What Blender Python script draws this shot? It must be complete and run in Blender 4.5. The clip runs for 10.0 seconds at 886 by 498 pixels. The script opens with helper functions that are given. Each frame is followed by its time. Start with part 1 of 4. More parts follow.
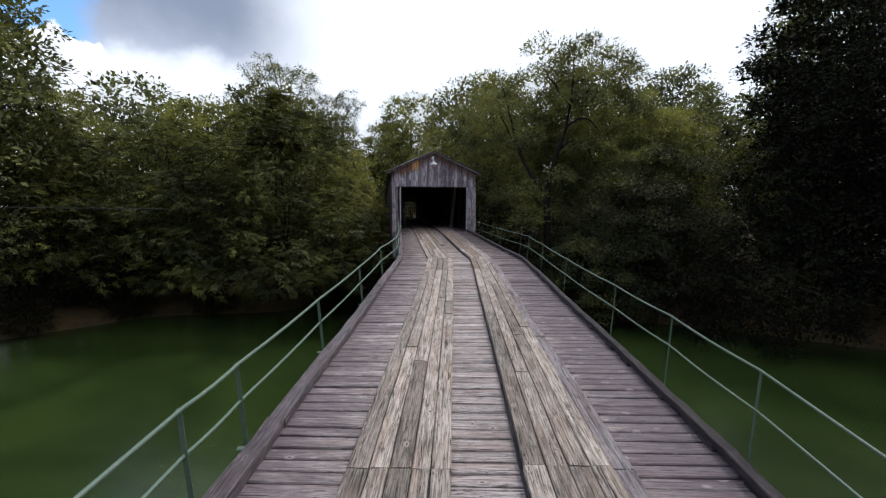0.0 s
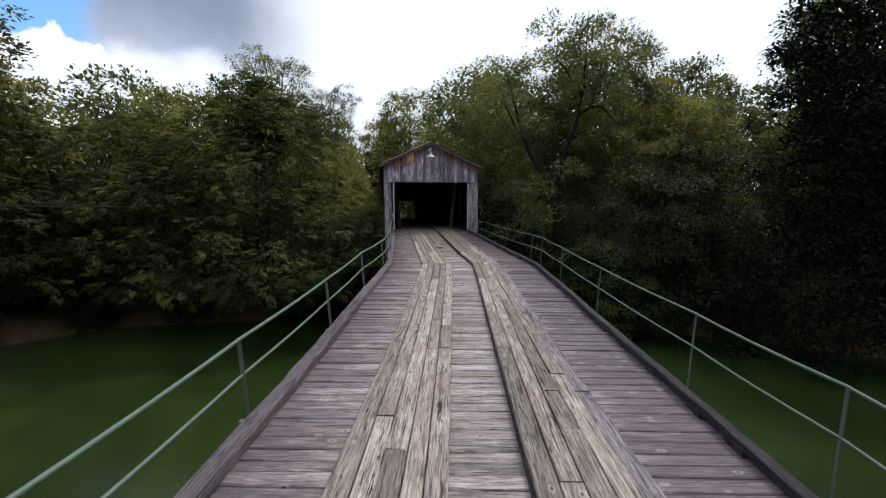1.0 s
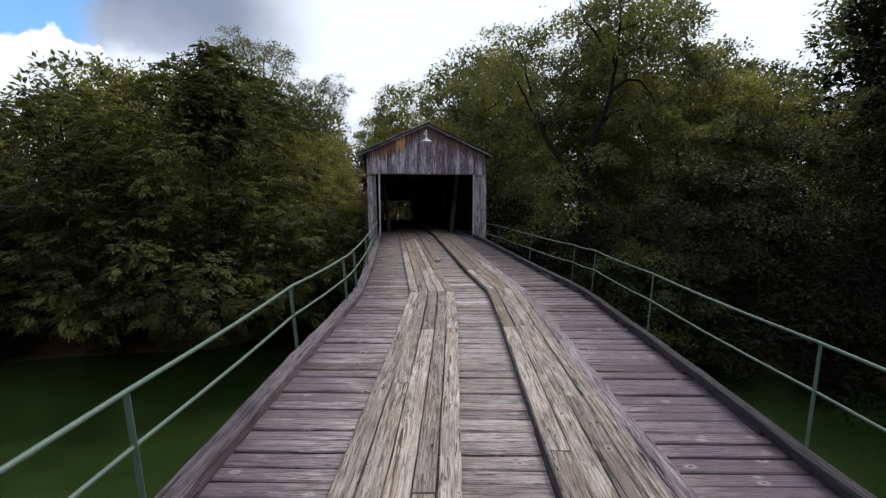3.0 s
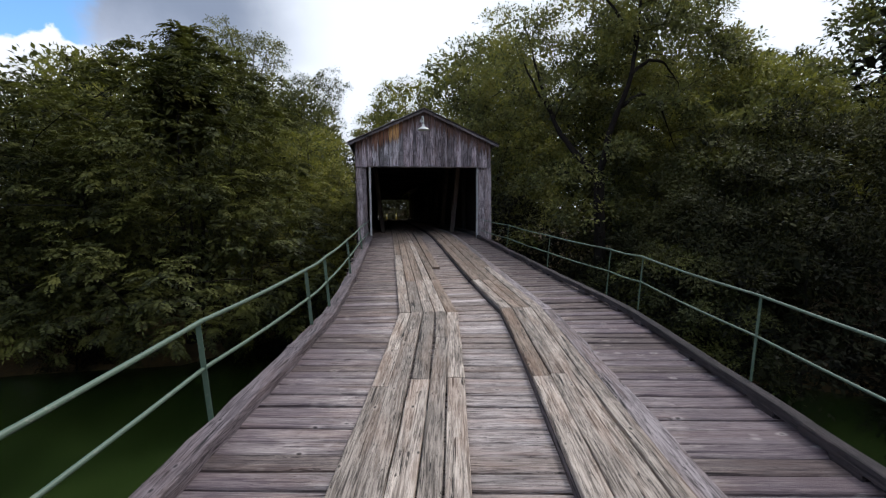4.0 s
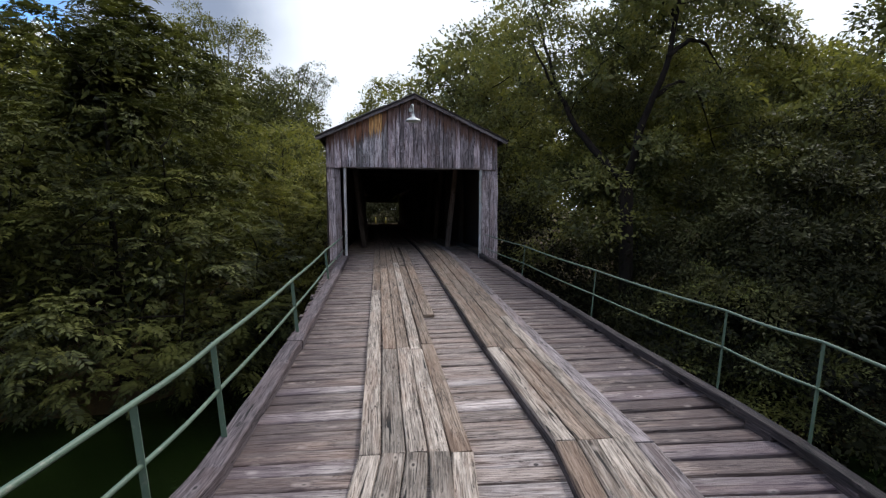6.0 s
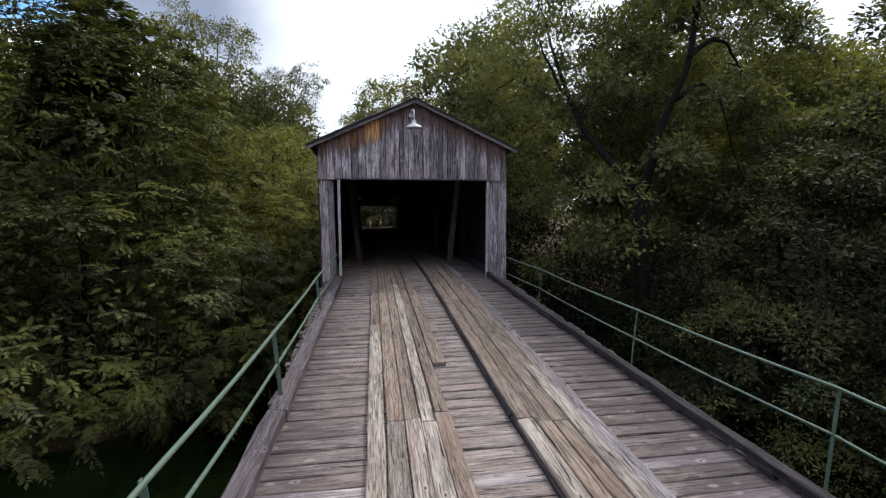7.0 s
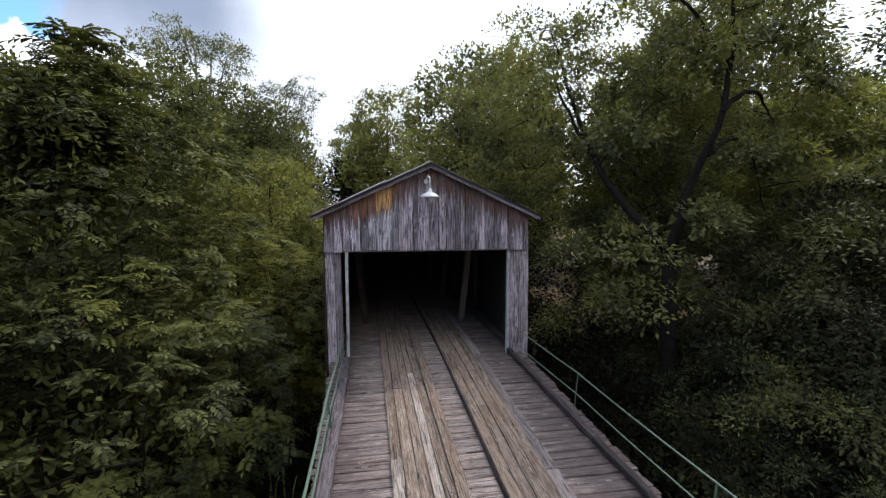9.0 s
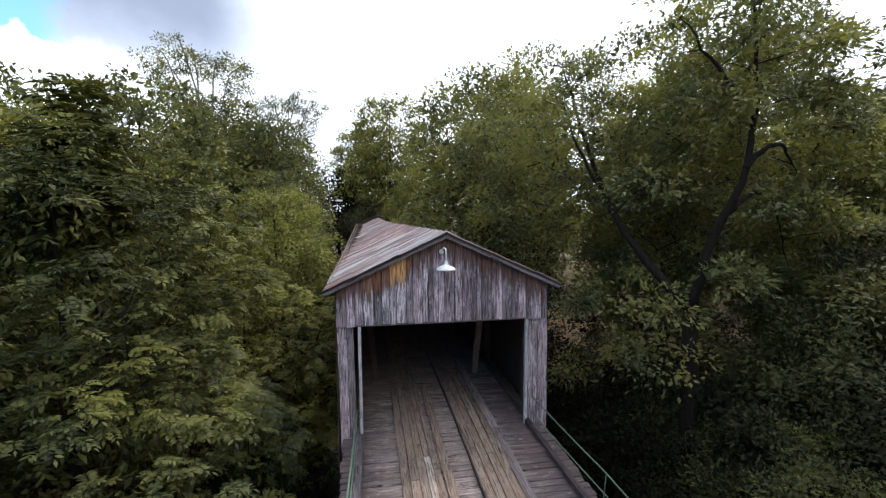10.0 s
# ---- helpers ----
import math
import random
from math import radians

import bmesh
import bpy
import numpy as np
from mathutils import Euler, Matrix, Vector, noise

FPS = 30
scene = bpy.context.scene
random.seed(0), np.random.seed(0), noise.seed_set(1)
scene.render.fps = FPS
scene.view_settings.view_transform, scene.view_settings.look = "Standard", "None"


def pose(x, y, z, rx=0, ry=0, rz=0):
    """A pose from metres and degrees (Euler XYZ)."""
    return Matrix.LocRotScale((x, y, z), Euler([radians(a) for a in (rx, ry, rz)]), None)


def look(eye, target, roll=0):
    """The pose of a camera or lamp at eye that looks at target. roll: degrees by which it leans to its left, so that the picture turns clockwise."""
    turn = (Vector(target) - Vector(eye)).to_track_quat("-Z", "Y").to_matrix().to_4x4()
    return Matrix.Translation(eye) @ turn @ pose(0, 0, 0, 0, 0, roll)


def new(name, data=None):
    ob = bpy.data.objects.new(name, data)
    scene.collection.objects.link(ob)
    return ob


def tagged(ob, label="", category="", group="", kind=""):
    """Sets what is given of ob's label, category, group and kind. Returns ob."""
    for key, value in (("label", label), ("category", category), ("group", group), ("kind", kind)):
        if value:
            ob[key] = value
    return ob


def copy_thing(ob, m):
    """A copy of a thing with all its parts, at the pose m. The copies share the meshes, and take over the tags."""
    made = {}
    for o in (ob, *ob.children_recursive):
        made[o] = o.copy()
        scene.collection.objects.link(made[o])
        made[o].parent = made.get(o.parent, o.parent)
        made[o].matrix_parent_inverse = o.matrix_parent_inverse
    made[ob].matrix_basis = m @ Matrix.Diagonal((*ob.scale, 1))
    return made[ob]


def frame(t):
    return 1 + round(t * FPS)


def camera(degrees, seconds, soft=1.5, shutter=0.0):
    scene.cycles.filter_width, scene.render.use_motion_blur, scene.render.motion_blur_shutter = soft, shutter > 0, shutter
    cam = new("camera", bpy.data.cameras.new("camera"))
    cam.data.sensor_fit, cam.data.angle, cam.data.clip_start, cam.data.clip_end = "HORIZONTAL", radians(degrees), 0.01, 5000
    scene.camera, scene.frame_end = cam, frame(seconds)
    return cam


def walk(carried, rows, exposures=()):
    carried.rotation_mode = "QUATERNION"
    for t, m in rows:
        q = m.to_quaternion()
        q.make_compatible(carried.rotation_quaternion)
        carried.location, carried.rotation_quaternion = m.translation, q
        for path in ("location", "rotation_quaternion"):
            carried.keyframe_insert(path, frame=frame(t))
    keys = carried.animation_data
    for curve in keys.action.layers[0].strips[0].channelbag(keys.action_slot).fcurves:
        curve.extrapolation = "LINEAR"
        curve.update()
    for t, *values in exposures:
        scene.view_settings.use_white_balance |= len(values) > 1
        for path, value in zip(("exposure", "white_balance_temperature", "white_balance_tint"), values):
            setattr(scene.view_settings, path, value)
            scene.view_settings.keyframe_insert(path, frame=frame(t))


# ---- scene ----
cam = camera(88.9, 10.0, soft=1.3)
PATH = [
    (0, (-3.265, -29.062, 2.122), (-3.002, -27.088, 1.938), 0.2),
    (0.5, (-3.016, -27.525, 2.01), (-2.75, -25.552, 1.828), 0.3),
    (1, (-2.772, -26.136, 1.975), (-2.51, -24.162, 1.792), 0.1),
    (1.5, (-2.611, -24.714, 2.02), (-2.348, -22.74, 1.836), 0.0),
    (2, (-2.405, -23.321, 2.045), (-2.144, -21.347, 1.863), -0.1),
    (2.5, (-2.202, -21.963, 1.99), (-1.939, -19.988, 1.809), -0.0),
    (4, (-1.689, -18.225, 1.793), (-1.426, -16.25, 1.612), -0.3),
    (4.5, (-1.53, -17.142, 1.795), (-1.261, -15.168, 1.615), -0.2),
    (5, (-1.387, -16.174, 1.842), (-1.112, -14.202, 1.664), -0.2),
    (5.5, (-1.278, -15.293, 1.997), (-0.99, -13.322, 1.82), -0.0),
    (7, (-1.358, -13.125, 2.553), (-1.032, -11.159, 2.38), -0.1),
    (7.5, (-1.462, -12.65, 2.964), (-1.123, -10.687, 2.793), 0.0),
    (8, (-1.602, -12.251, 3.469), (-1.257, -10.288, 3.299), 0.0),
    (8.5, (-1.705, -11.976, 3.976), (-1.356, -10.014, 3.805), -0.0),
    (9, (-1.755, -11.756, 4.46), (-1.403, -9.795, 4.291), -0.0),
    (9.5, (-1.799, -11.649, 4.925), (-1.445, -9.688, 4.751), -0.2),
    (9.6, (-1.812, -11.56, 5.080), (-1.458, -9.599, 4.906), -0.2),
    (9.7, (-1.838, -11.44, 5.290), (-1.485, -9.479, 5.116), -0.2),
    (9.8, (-1.885, -11.30, 5.550), (-1.533, -9.339, 5.376), -0.2),
    (9.9, (-1.950, -11.20, 5.875), (-1.600, -9.239, 5.701), -0.3),
    (10, (-2.015, -11.104, 6.252), (-1.668, -9.142, 6.078), -0.3),
]
walk(cam, [(t, look(eye, target, roll)) for t, eye, target, roll in PATH],
     [(0, -0.64, 6100, 11), (2.5, -0.73, 6100, 11), (5.5, -0.61, 6100, 11), (7.5, -0.37, 6100, 11), (9, -0.26, 6100, 11), (9.5, -0.23, 6100, 11), (10, -0.04, 6100, 11)])

# ---- world and sun ----
SUN_ELEV, SUN_ROT = radians(50), radians(55)
world = bpy.data.worlds.new("sky")
scene.world = world
world.use_nodes = True


def sky_nodes():
    nt = world.node_tree
    nt.nodes.clear()
    L = nt.links.new
    out = nt.nodes.new("ShaderNodeOutputWorld")
    bg = nt.nodes.new("ShaderNodeBackground")
    sky = nt.nodes.new("ShaderNodeTexSky")
    sky.sky_type, sky.sun_disc = "NISHITA", False
    sky.sun_elevation, sky.sun_rotation = SUN_ELEV, SUN_ROT
    sky.dust_density, sky.ozone_density = 0.3, 2.0
    co = nt.nodes.new("ShaderNodeTexCoord")

    def vec(op, a, b):
        n = nt.nodes.new("ShaderNodeVectorMath")
        n.operation = op
        L(a, n.inputs[0])
        n.inputs[1].default_value = b
        return n

    def maths(op, a, b):
        n = nt.nodes.new("ShaderNodeMath")
        n.operation = op
        L(a, n.inputs[0])
        if isinstance(b, (int, float)):
            n.inputs[1].default_value = b
        else:
            L(b, n.inputs[1])
        return n.outputs[0]

    def mix(fac, a, b):
        n = nt.nodes.new("ShaderNodeMix")
        n.data_type = "RGBA"
        L(fac, n.inputs["Factor"])
        L(a, n.inputs["A"])
        L(b, n.inputs["B"])
        return n.outputs["Result"]

    def clouds(scale, detail, amount):
        n = nt.nodes.new("ShaderNodeTexNoise")
        n.inputs["Scale"].default_value, n.inputs["Detail"].default_value, n.inputs["Roughness"].default_value = scale, detail, 0.58
        L(co.outputs["Generated"], n.inputs["Vector"])
        return maths("MULTIPLY", maths("SUBTRACT", n.outputs["Fac"], 0.5), amount)

    def step(value, a, b):
        n = nt.nodes.new("ShaderNodeMapRange")
        n.interpolation_type = "SMOOTHSTEP"
        L(value, n.inputs["Value"])
        n.inputs["From Min"].default_value, n.inputs["From Max"].default_value = min(a, b), max(a, b)
        n.inputs["To Min"].default_value, n.inputs["To Max"].default_value = (0, 1) if a < b else (1, 0)
        return n.outputs[0]

    def rgb(c):
        n = nt.nodes.new("ShaderNodeRGB")
        n.outputs[0].default_value = (*c, 1)
        return n.outputs[0]

    # bearing and height over the horizon, in degrees
    axes = nt.nodes.new("ShaderNodeSeparateXYZ")
    L(co.outputs["Generated"], axes.inputs[0])
    bearing = maths("MULTIPLY", maths("ARCTAN2", axes.outputs[0], axes.outputs[1]), 57.3)
    height = maths("MULTIPLY", maths("ARCSINE", axes.outputs[2], 0.0), 57.3)
    puffs, wisps = clouds(14.0, 7, 5.0), clouds(4.0, 6, 9.0)
    # a grey rain cloud, darker above
    body = maths("MULTIPLY", step(maths("ADD", bearing, wisps), -4.0, -17.0), step(maths("ADD", height, puffs), 13.8, 17.0))
    body = maths("MULTIPLY", body, maths("MULTIPLY", step(height, 34.0, 24.0), step(bearing, -50.0, -42.0)))
    tone = mix(step(maths("ADD", height, wisps), 15.0, 20.5), rgb((0.88, 0.96, 1.14)), rgb((0.48, 0.56, 0.72)))
    base = mix(body, rgb((1.70, 1.77, 1.87)), tone)
    # a gap of blue sky, and a white heap cloud before it
    blue = vec("MULTIPLY", sky.outputs[0], (0.26, 0.33, 0.36))
    gap = maths("MULTIPLY", step(maths("ADD", bearing, maths("ADD", puffs, maths("MULTIPLY", wisps, 0.5))), -27.6, -31.0), step(height, 40.0, 26.0))
    base = mix(gap, base, blue.outputs[0])
    tower = maths("POWER", maths("MULTIPLY", maths("ADD", bearing, 33.0), 0.62), 2.0)
    crest = maths("ADD", maths("MULTIPLY", maths("EXPONENT", maths("MULTIPLY", tower, -1.0), 0.0), 1.7), 14.7)
    rim = maths("ADD", maths("SUBTRACT", crest, height), maths("MULTIPLY", puffs, 1.4))
    heap = maths("MULTIPLY", step(rim, -0.1, 0.5), step(bearing, -23.0, -26.0))
    L(mix(heap, base, rgb((1.75, 1.78, 1.86))), bg.inputs[0])
    bg.inputs[1].default_value = 1.0
    L(bg.outputs[0], out.inputs[0])


sky_nodes()
sun = new("sun", bpy.data.lights.new("sun", "SUN"))
sun.data.energy, sun.data.angle, sun.data.color = 3.2, radians(9), (1.0, 0.95, 0.86)
sun.matrix_world = look((0, 0, 60), (60 - 60 - math.sin(SUN_ROT) * 46, -math.cos(SUN_ROT) * 46, 0))


# ---- materials ----
class Mat:
    def __init__(self, name, rough=0.8, metal=0.0):
        self.m = bpy.data.materials.new(name)
        self.m.use_nodes = True
        self.nt = self.m.node_tree
        self.bsdf = self.nt.nodes["Principled BSDF"]
        self.bsdf.inputs["Roughness"].default_value = rough
        self.bsdf.inputs["Metallic"].default_value = metal

    def node(self, kind, **values):
        n = self.nt.nodes.new(kind)
        for key, value in values.items():
            n.inputs[key.replace("_", " ")].default_value = value
        return n

    def link(self, a, b):
        self.nt.links.new(a, b)

    def coords(self, scale, shuffle=True):
        """Object coordinates, shifted from one object to the next."""
        co, mp = self.node("ShaderNodeTexCoord"), self.node("ShaderNodeMapping", Scale=scale)
        src = co.outputs["Object"]
        if shuffle:
            info, add = self.node("ShaderNodeObjectInfo"), self.node("ShaderNodeVectorMath")
            mul = self.node("ShaderNodeMath")
            mul.operation = "MULTIPLY"
            self.link(info.outputs["Random"], mul.inputs[0])
            mul.inputs[1].default_value = 57.0
            self.link(src, add.inputs[0])
            self.link(mul.outputs[0], add.inputs[1])
            src = add.outputs[0]
        self.link(src, mp.inputs["Vector"])
        return mp.outputs[0]

    def noise(self, vec, scale, detail=5.0, rough=0.6, distort=0.0):
        n = self.node("ShaderNodeTexNoise", Scale=scale, Detail=detail, Roughness=rough, Distortion=distort)
        self.link(vec, n.inputs["Vector"])
        return n.outputs["Fac"]

    def ramp(self, fac, stops):
        n = self.node("ShaderNodeValToRGB")
        while len(n.color_ramp.elements) < len(stops):
            n.color_ramp.elements.new(0.5)
        for e, (p, c) in zip(n.color_ramp.elements, stops):
            e.position, e.color = p, (*(c if isinstance(c, tuple) else (c, c, c)), 1)
        self.link(fac, n.inputs[0])
        return n.outputs[0]

    def mix(self, fac, a, b, kind="MIX"):
        n = self.node("ShaderNodeMix")
        n.data_type, n.blend_type = "RGBA", kind
        for key, value in (("Factor", fac), ("A", a), ("B", b)):
            sock = [i for i in n.inputs if i.name == key and i.enabled][0]
            if isinstance(value, (int, float)):
                sock.default_value = value
            elif isinstance(value, tuple):
                sock.default_value = (*value, 1)
            else:
                self.link(value, sock)
        return [o for o in n.outputs if o.enabled][0]

    def bump(self, height, strength, distance):
        n = self.node("ShaderNodeBump", Strength=strength, Distance=distance)
        self.link(height, n.inputs["Height"])
        self.link(n.outputs[0], self.bsdf.inputs["Normal"])

    def scaled(self, a, by):
        n = self.node("ShaderNodeMath")
        n.operation = "MULTIPLY"
        self.link(a, n.inputs[0])
        n.inputs[1].default_value = by
        return n.outputs[0]

    def colour(self, c):
        if isinstance(c, tuple):
            self.bsdf.inputs["Base Color"].default_value = (*c, 1)
        else:
            self.link(c, self.bsdf.inputs["Base Color"])


def weathered(name, dark, mid, light, tone=0.35, knots=True, rough=0.85, orange=0, streak=1.0, punch=0.0, ends=False):
    """Old sawn timber, its grain along the object's x: fine grain, splits, knots, bleached and dirty patches."""
    k = Mat(name, rough)
    fine = k.noise(k.coords((2.6, 58, 58)), 1.0, 8, 0.68, 0.5)
    fibre = k.noise(k.coords((4.0, 105, 105)), 1.0, 4, 0.6, 0.4)
    checks = k.noise(k.coords((6, 44, 44)), 1.0, 5, 0.62, 0.8)
    wave = k.noise(k.coords((0.8, 13, 13)), 1.0, 4, 0.55, 1.6)
    broad = k.noise(k.coords((0.6, 4.0, 4.0)), 1.0, 5, 0.65)
    col = k.ramp(fine, [(0.37 + punch * 0.5, dark), (0.45, mid), (0.59 - punch * 0.6, light)])
    col = k.mix(k.ramp(fibre, [(0.39, 0.8), (0.43, 0.0)]), col, tuple(c * 0.5 for c in dark))
    col = k.mix(k.ramp(wave, [(0.40, 0.45 * streak), (0.47, 0.0)]), col, dark)
    col = k.mix(k.ramp(checks, [(0.355, 0.95), (0.395, 0.0)]), col, tuple(c * 0.3 for c in dark))
    col = k.mix(k.ramp(broad, [(0.52, 0.0), (0.66, 0.45)]), col, light)
    crack = k.noise(k.coords((0.9, 26, 26)), 1.0, 3, 0.5, 1.2)
    split = k.ramp(crack, [(0.350, 1.0), (0.372, 0.0)])
    col = k.mix(split, col, tuple(c * 0.12 for c in dark))
    patch = k.noise(k.coords((1.3, 1.3, 1.3)), 1.0, 6, 0.7)
    col = k.mix(1.0, col, k.ramp(patch, [(0.36, 0.80 - punch * 2), (0.64, 1.12 + punch * 2)]), "MULTIPLY")
    warm = k.noise(k.coords((0.5, 3.0, 3.0)), 1.7, 4, 0.6)
    col = k.mix(k.ramp(warm, [(0.48, 0.0), (0.62, 0.6)]), col, k.mix(0.5, col, (mid[0] * 1.1, mid[1] * 0.82, mid[2] * 0.66)))
    info = k.node("ShaderNodeObjectInfo")
    col = k.mix(1.0, col, k.ramp(info.outputs["Random"], [(0.0, 1 - tone), (1.0, 1.0 + tone * 0.6)]), "MULTIPLY")
    height = fine
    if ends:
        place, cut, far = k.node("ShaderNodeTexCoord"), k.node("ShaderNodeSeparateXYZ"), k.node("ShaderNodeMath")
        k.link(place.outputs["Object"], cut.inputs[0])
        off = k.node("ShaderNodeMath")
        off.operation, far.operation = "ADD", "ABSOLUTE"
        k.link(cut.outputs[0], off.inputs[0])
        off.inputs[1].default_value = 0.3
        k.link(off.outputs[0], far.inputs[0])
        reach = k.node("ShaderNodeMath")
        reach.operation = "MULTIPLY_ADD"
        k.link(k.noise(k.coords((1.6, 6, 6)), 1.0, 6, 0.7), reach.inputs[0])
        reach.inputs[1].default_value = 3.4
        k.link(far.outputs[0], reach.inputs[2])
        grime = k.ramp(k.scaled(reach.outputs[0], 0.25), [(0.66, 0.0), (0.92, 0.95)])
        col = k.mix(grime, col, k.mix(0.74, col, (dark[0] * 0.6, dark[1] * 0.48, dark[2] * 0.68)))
    if knots:
        vor, pick = k.node("ShaderNodeTexVoronoi", Scale=1.0), k.node("ShaderNodeSeparateColor")
        k.link(k.coords((4.2, 7.5, 7.5)), vor.inputs["Vector"])
        k.link(vor.outputs["Color"], pick.inputs[0])
        some = k.ramp(pick.outputs[0], [(0.70, 0.0), (0.72, 1.0)])
        col = k.mix(k.mix(1.0, some, k.ramp(vor.outputs["Distance"], [(0.14, 0.5), (0.30, 0.0)]), "MULTIPLY"), col, light)
        col = k.mix(k.mix(1.0, some, k.ramp(vor.outputs["Distance"], [(0.07, 0.95), (0.13, 0.0)]), "MULTIPLY"), col, tuple(c * 0.35 for c in dark))
    if orange:
        co = k.node("ShaderNodeTexCoord")
        sep = k.node("ShaderNodeSeparateXYZ")
        k.link(co.outputs["Object"], sep.inputs[0])
        add = k.node("ShaderNodeMath")
        add.operation = "MULTIPLY_ADD"
        k.link(k.noise(k.coords((0.8, 16, 16)), 1.0, 6, 0.7), add.inputs[0])
        add.inputs[1].default_value = 0.75
        half = k.node("ShaderNodeMath")
        half.operation = "MULTIPLY"
        k.link(sep.outputs[0], half.inputs[0])
        half.inputs[1].default_value = 0.42
        k.link(half.outputs[0], add.inputs[2])
        lift = {1: -0.38, 2: -0.345, 3: -0.41}[orange]
        col = k.mix(k.ramp(add.outputs[0], [(0.47 + lift, 0.0), (0.56 + lift, 0.8)]), col, (0.045, 0.020, 0.012))
        col = k.mix(k.ramp(add.outputs[0], [(0.53 + lift, 0.0), (0.60 + lift, 0.85 if orange == 3 else 0.5 if orange == 1 else 0.18)]), col, k.ramp(fine, [(0.40, (0.20, 0.060, 0.016)), (0.58, (0.84, 0.47, 0.17))] if orange == 3 else [(0.40, (0.12, 0.032, 0.012)), (0.58, (0.40, 0.16, 0.06))]))
    k.colour(col)
    k.bump(height, 0.9, 0.015)
    return k.m


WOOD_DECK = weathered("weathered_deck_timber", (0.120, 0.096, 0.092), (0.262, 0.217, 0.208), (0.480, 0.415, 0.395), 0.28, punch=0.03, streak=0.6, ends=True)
WOOD_TRACK = weathered("worn_runner_timber", (0.085, 0.066, 0.054), (0.232, 0.190, 0.160), (0.465, 0.392, 0.336), 0.42, punch=0.03)
# browner wood near the portal, its tone darkened too for the trees' shade
WOOD_SHELTERED = weathered("brown_sheltered_timber", (0.058, 0.039, 0.028), (0.190, 0.138, 0.104), (0.340, 0.262, 0.208), 0.25)
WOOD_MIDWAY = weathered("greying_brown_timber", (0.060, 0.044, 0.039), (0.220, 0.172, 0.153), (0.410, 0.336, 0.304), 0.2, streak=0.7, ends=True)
WOOD_KERB = weathered("dark_kerb_timber", (0.030, 0.022, 0.026), (0.105, 0.082, 0.091), (0.220, 0.180, 0.194))
WOOD_MIDWAY_PLAIN = weathered("purple_grey_timber", (0.045, 0.034, 0.038), (0.17, 0.142, 0.147), (0.33, 0.285, 0.29), 0.3)
# near-black colour paints shade on right kerb and under runners; also the roof edge
WOOD_NEAR_BLACK = weathered("old_near_black_timber", (0.006, 0.004, 0.005), (0.028, 0.020, 0.023), (0.085, 0.064, 0.067), 0.5, punch=0.03)
WOOD_BOARD = weathered("weathered_siding", (0.040, 0.029, 0.031), (0.215, 0.170, 0.182), (0.500, 0.420, 0.440), 0.5, punch=0.06)
WOOD_ORANGE = weathered("siding_with_bare_orange_wood", (0.034, 0.026, 0.032), (0.18, 0.154, 0.178), (0.60, 0.55, 0.58), 0.7, orange=1, punch=0.10)
WOOD_BARE = weathered("siding_worn_to_bare_orange_wood", (0.034, 0.026, 0.032), (0.18, 0.154, 0.178), (0.60, 0.55, 0.58), 0.7, orange=3, punch=0.10)
WOOD_GABLE = weathered("siding_stained_under_the_eaves", (0.050, 0.035, 0.040), (0.272, 0.210, 0.236), (0.680, 0.570, 0.610), 0.62, orange=2, punch=0.06, streak=0.9)
WOOD_TRIM = weathered("faded_white_trim", (0.22, 0.21, 0.21), (0.45, 0.44, 0.44), (0.62, 0.61, 0.61), 0.15, False, streak=0.3)
WOOD_DARK = weathered("old_brown_beam", (0.035, 0.026, 0.021), (0.115, 0.09, 0.072), (0.23, 0.185, 0.155), 0.3)
# the gloom inside the bridge is put into this near-black brown
WOOD_INSIDE = weathered("gloom_darkened_old_boards", (0.020, 0.014, 0.010), (0.060, 0.043, 0.032), (0.118, 0.088, 0.068), 0.3)


def painted(name, base, chip, rough=0.5, metal=0.0, amount=0.6):
    k = Mat(name, rough, metal)
    n = k.noise(k.coords((1, 1, 1)), 14, 8, 0.7)
    col = k.mix(k.ramp(k.noise(k.coords((1, 1, 1)), 2.5, 4), [(0.3, 0.0), (0.7, 0.5)]), base, tuple(c * 0.6 for c in base))
    k.colour(k.mix(k.ramp(n, [(amount, 0.0), (amount + 0.06, 0.8)]), col, chip))
    k.bump(n, 0.15, 0.004)
    return k.m


GREEN_PAINT = painted("faded_green_paint", (0.105, 0.158, 0.112), (0.20, 0.22, 0.17), 0.5, 0.0, 0.58)
WHITE_ENAMEL = painted("white_enamel", (0.80, 0.80, 0.78), (0.5, 0.48, 0.45), 0.3, 0.0, 0.72)
STEEL = painted("galvanised_steel", (0.42, 0.43, 0.44), (0.25, 0.2, 0.16), 0.45, 0.8)
YELLOW = painted("yellow_reflector", (0.75, 0.60, 0.10), (0.4, 0.35, 0.1), 0.4)
STRAW = painted("dry_straw", (0.36, 0.29, 0.12), (0.2, 0.16, 0.08), 0.8)
CABLE = painted("black_cable", (0.02, 0.02, 0.022), (0.04, 0.04, 0.04), 0.6)


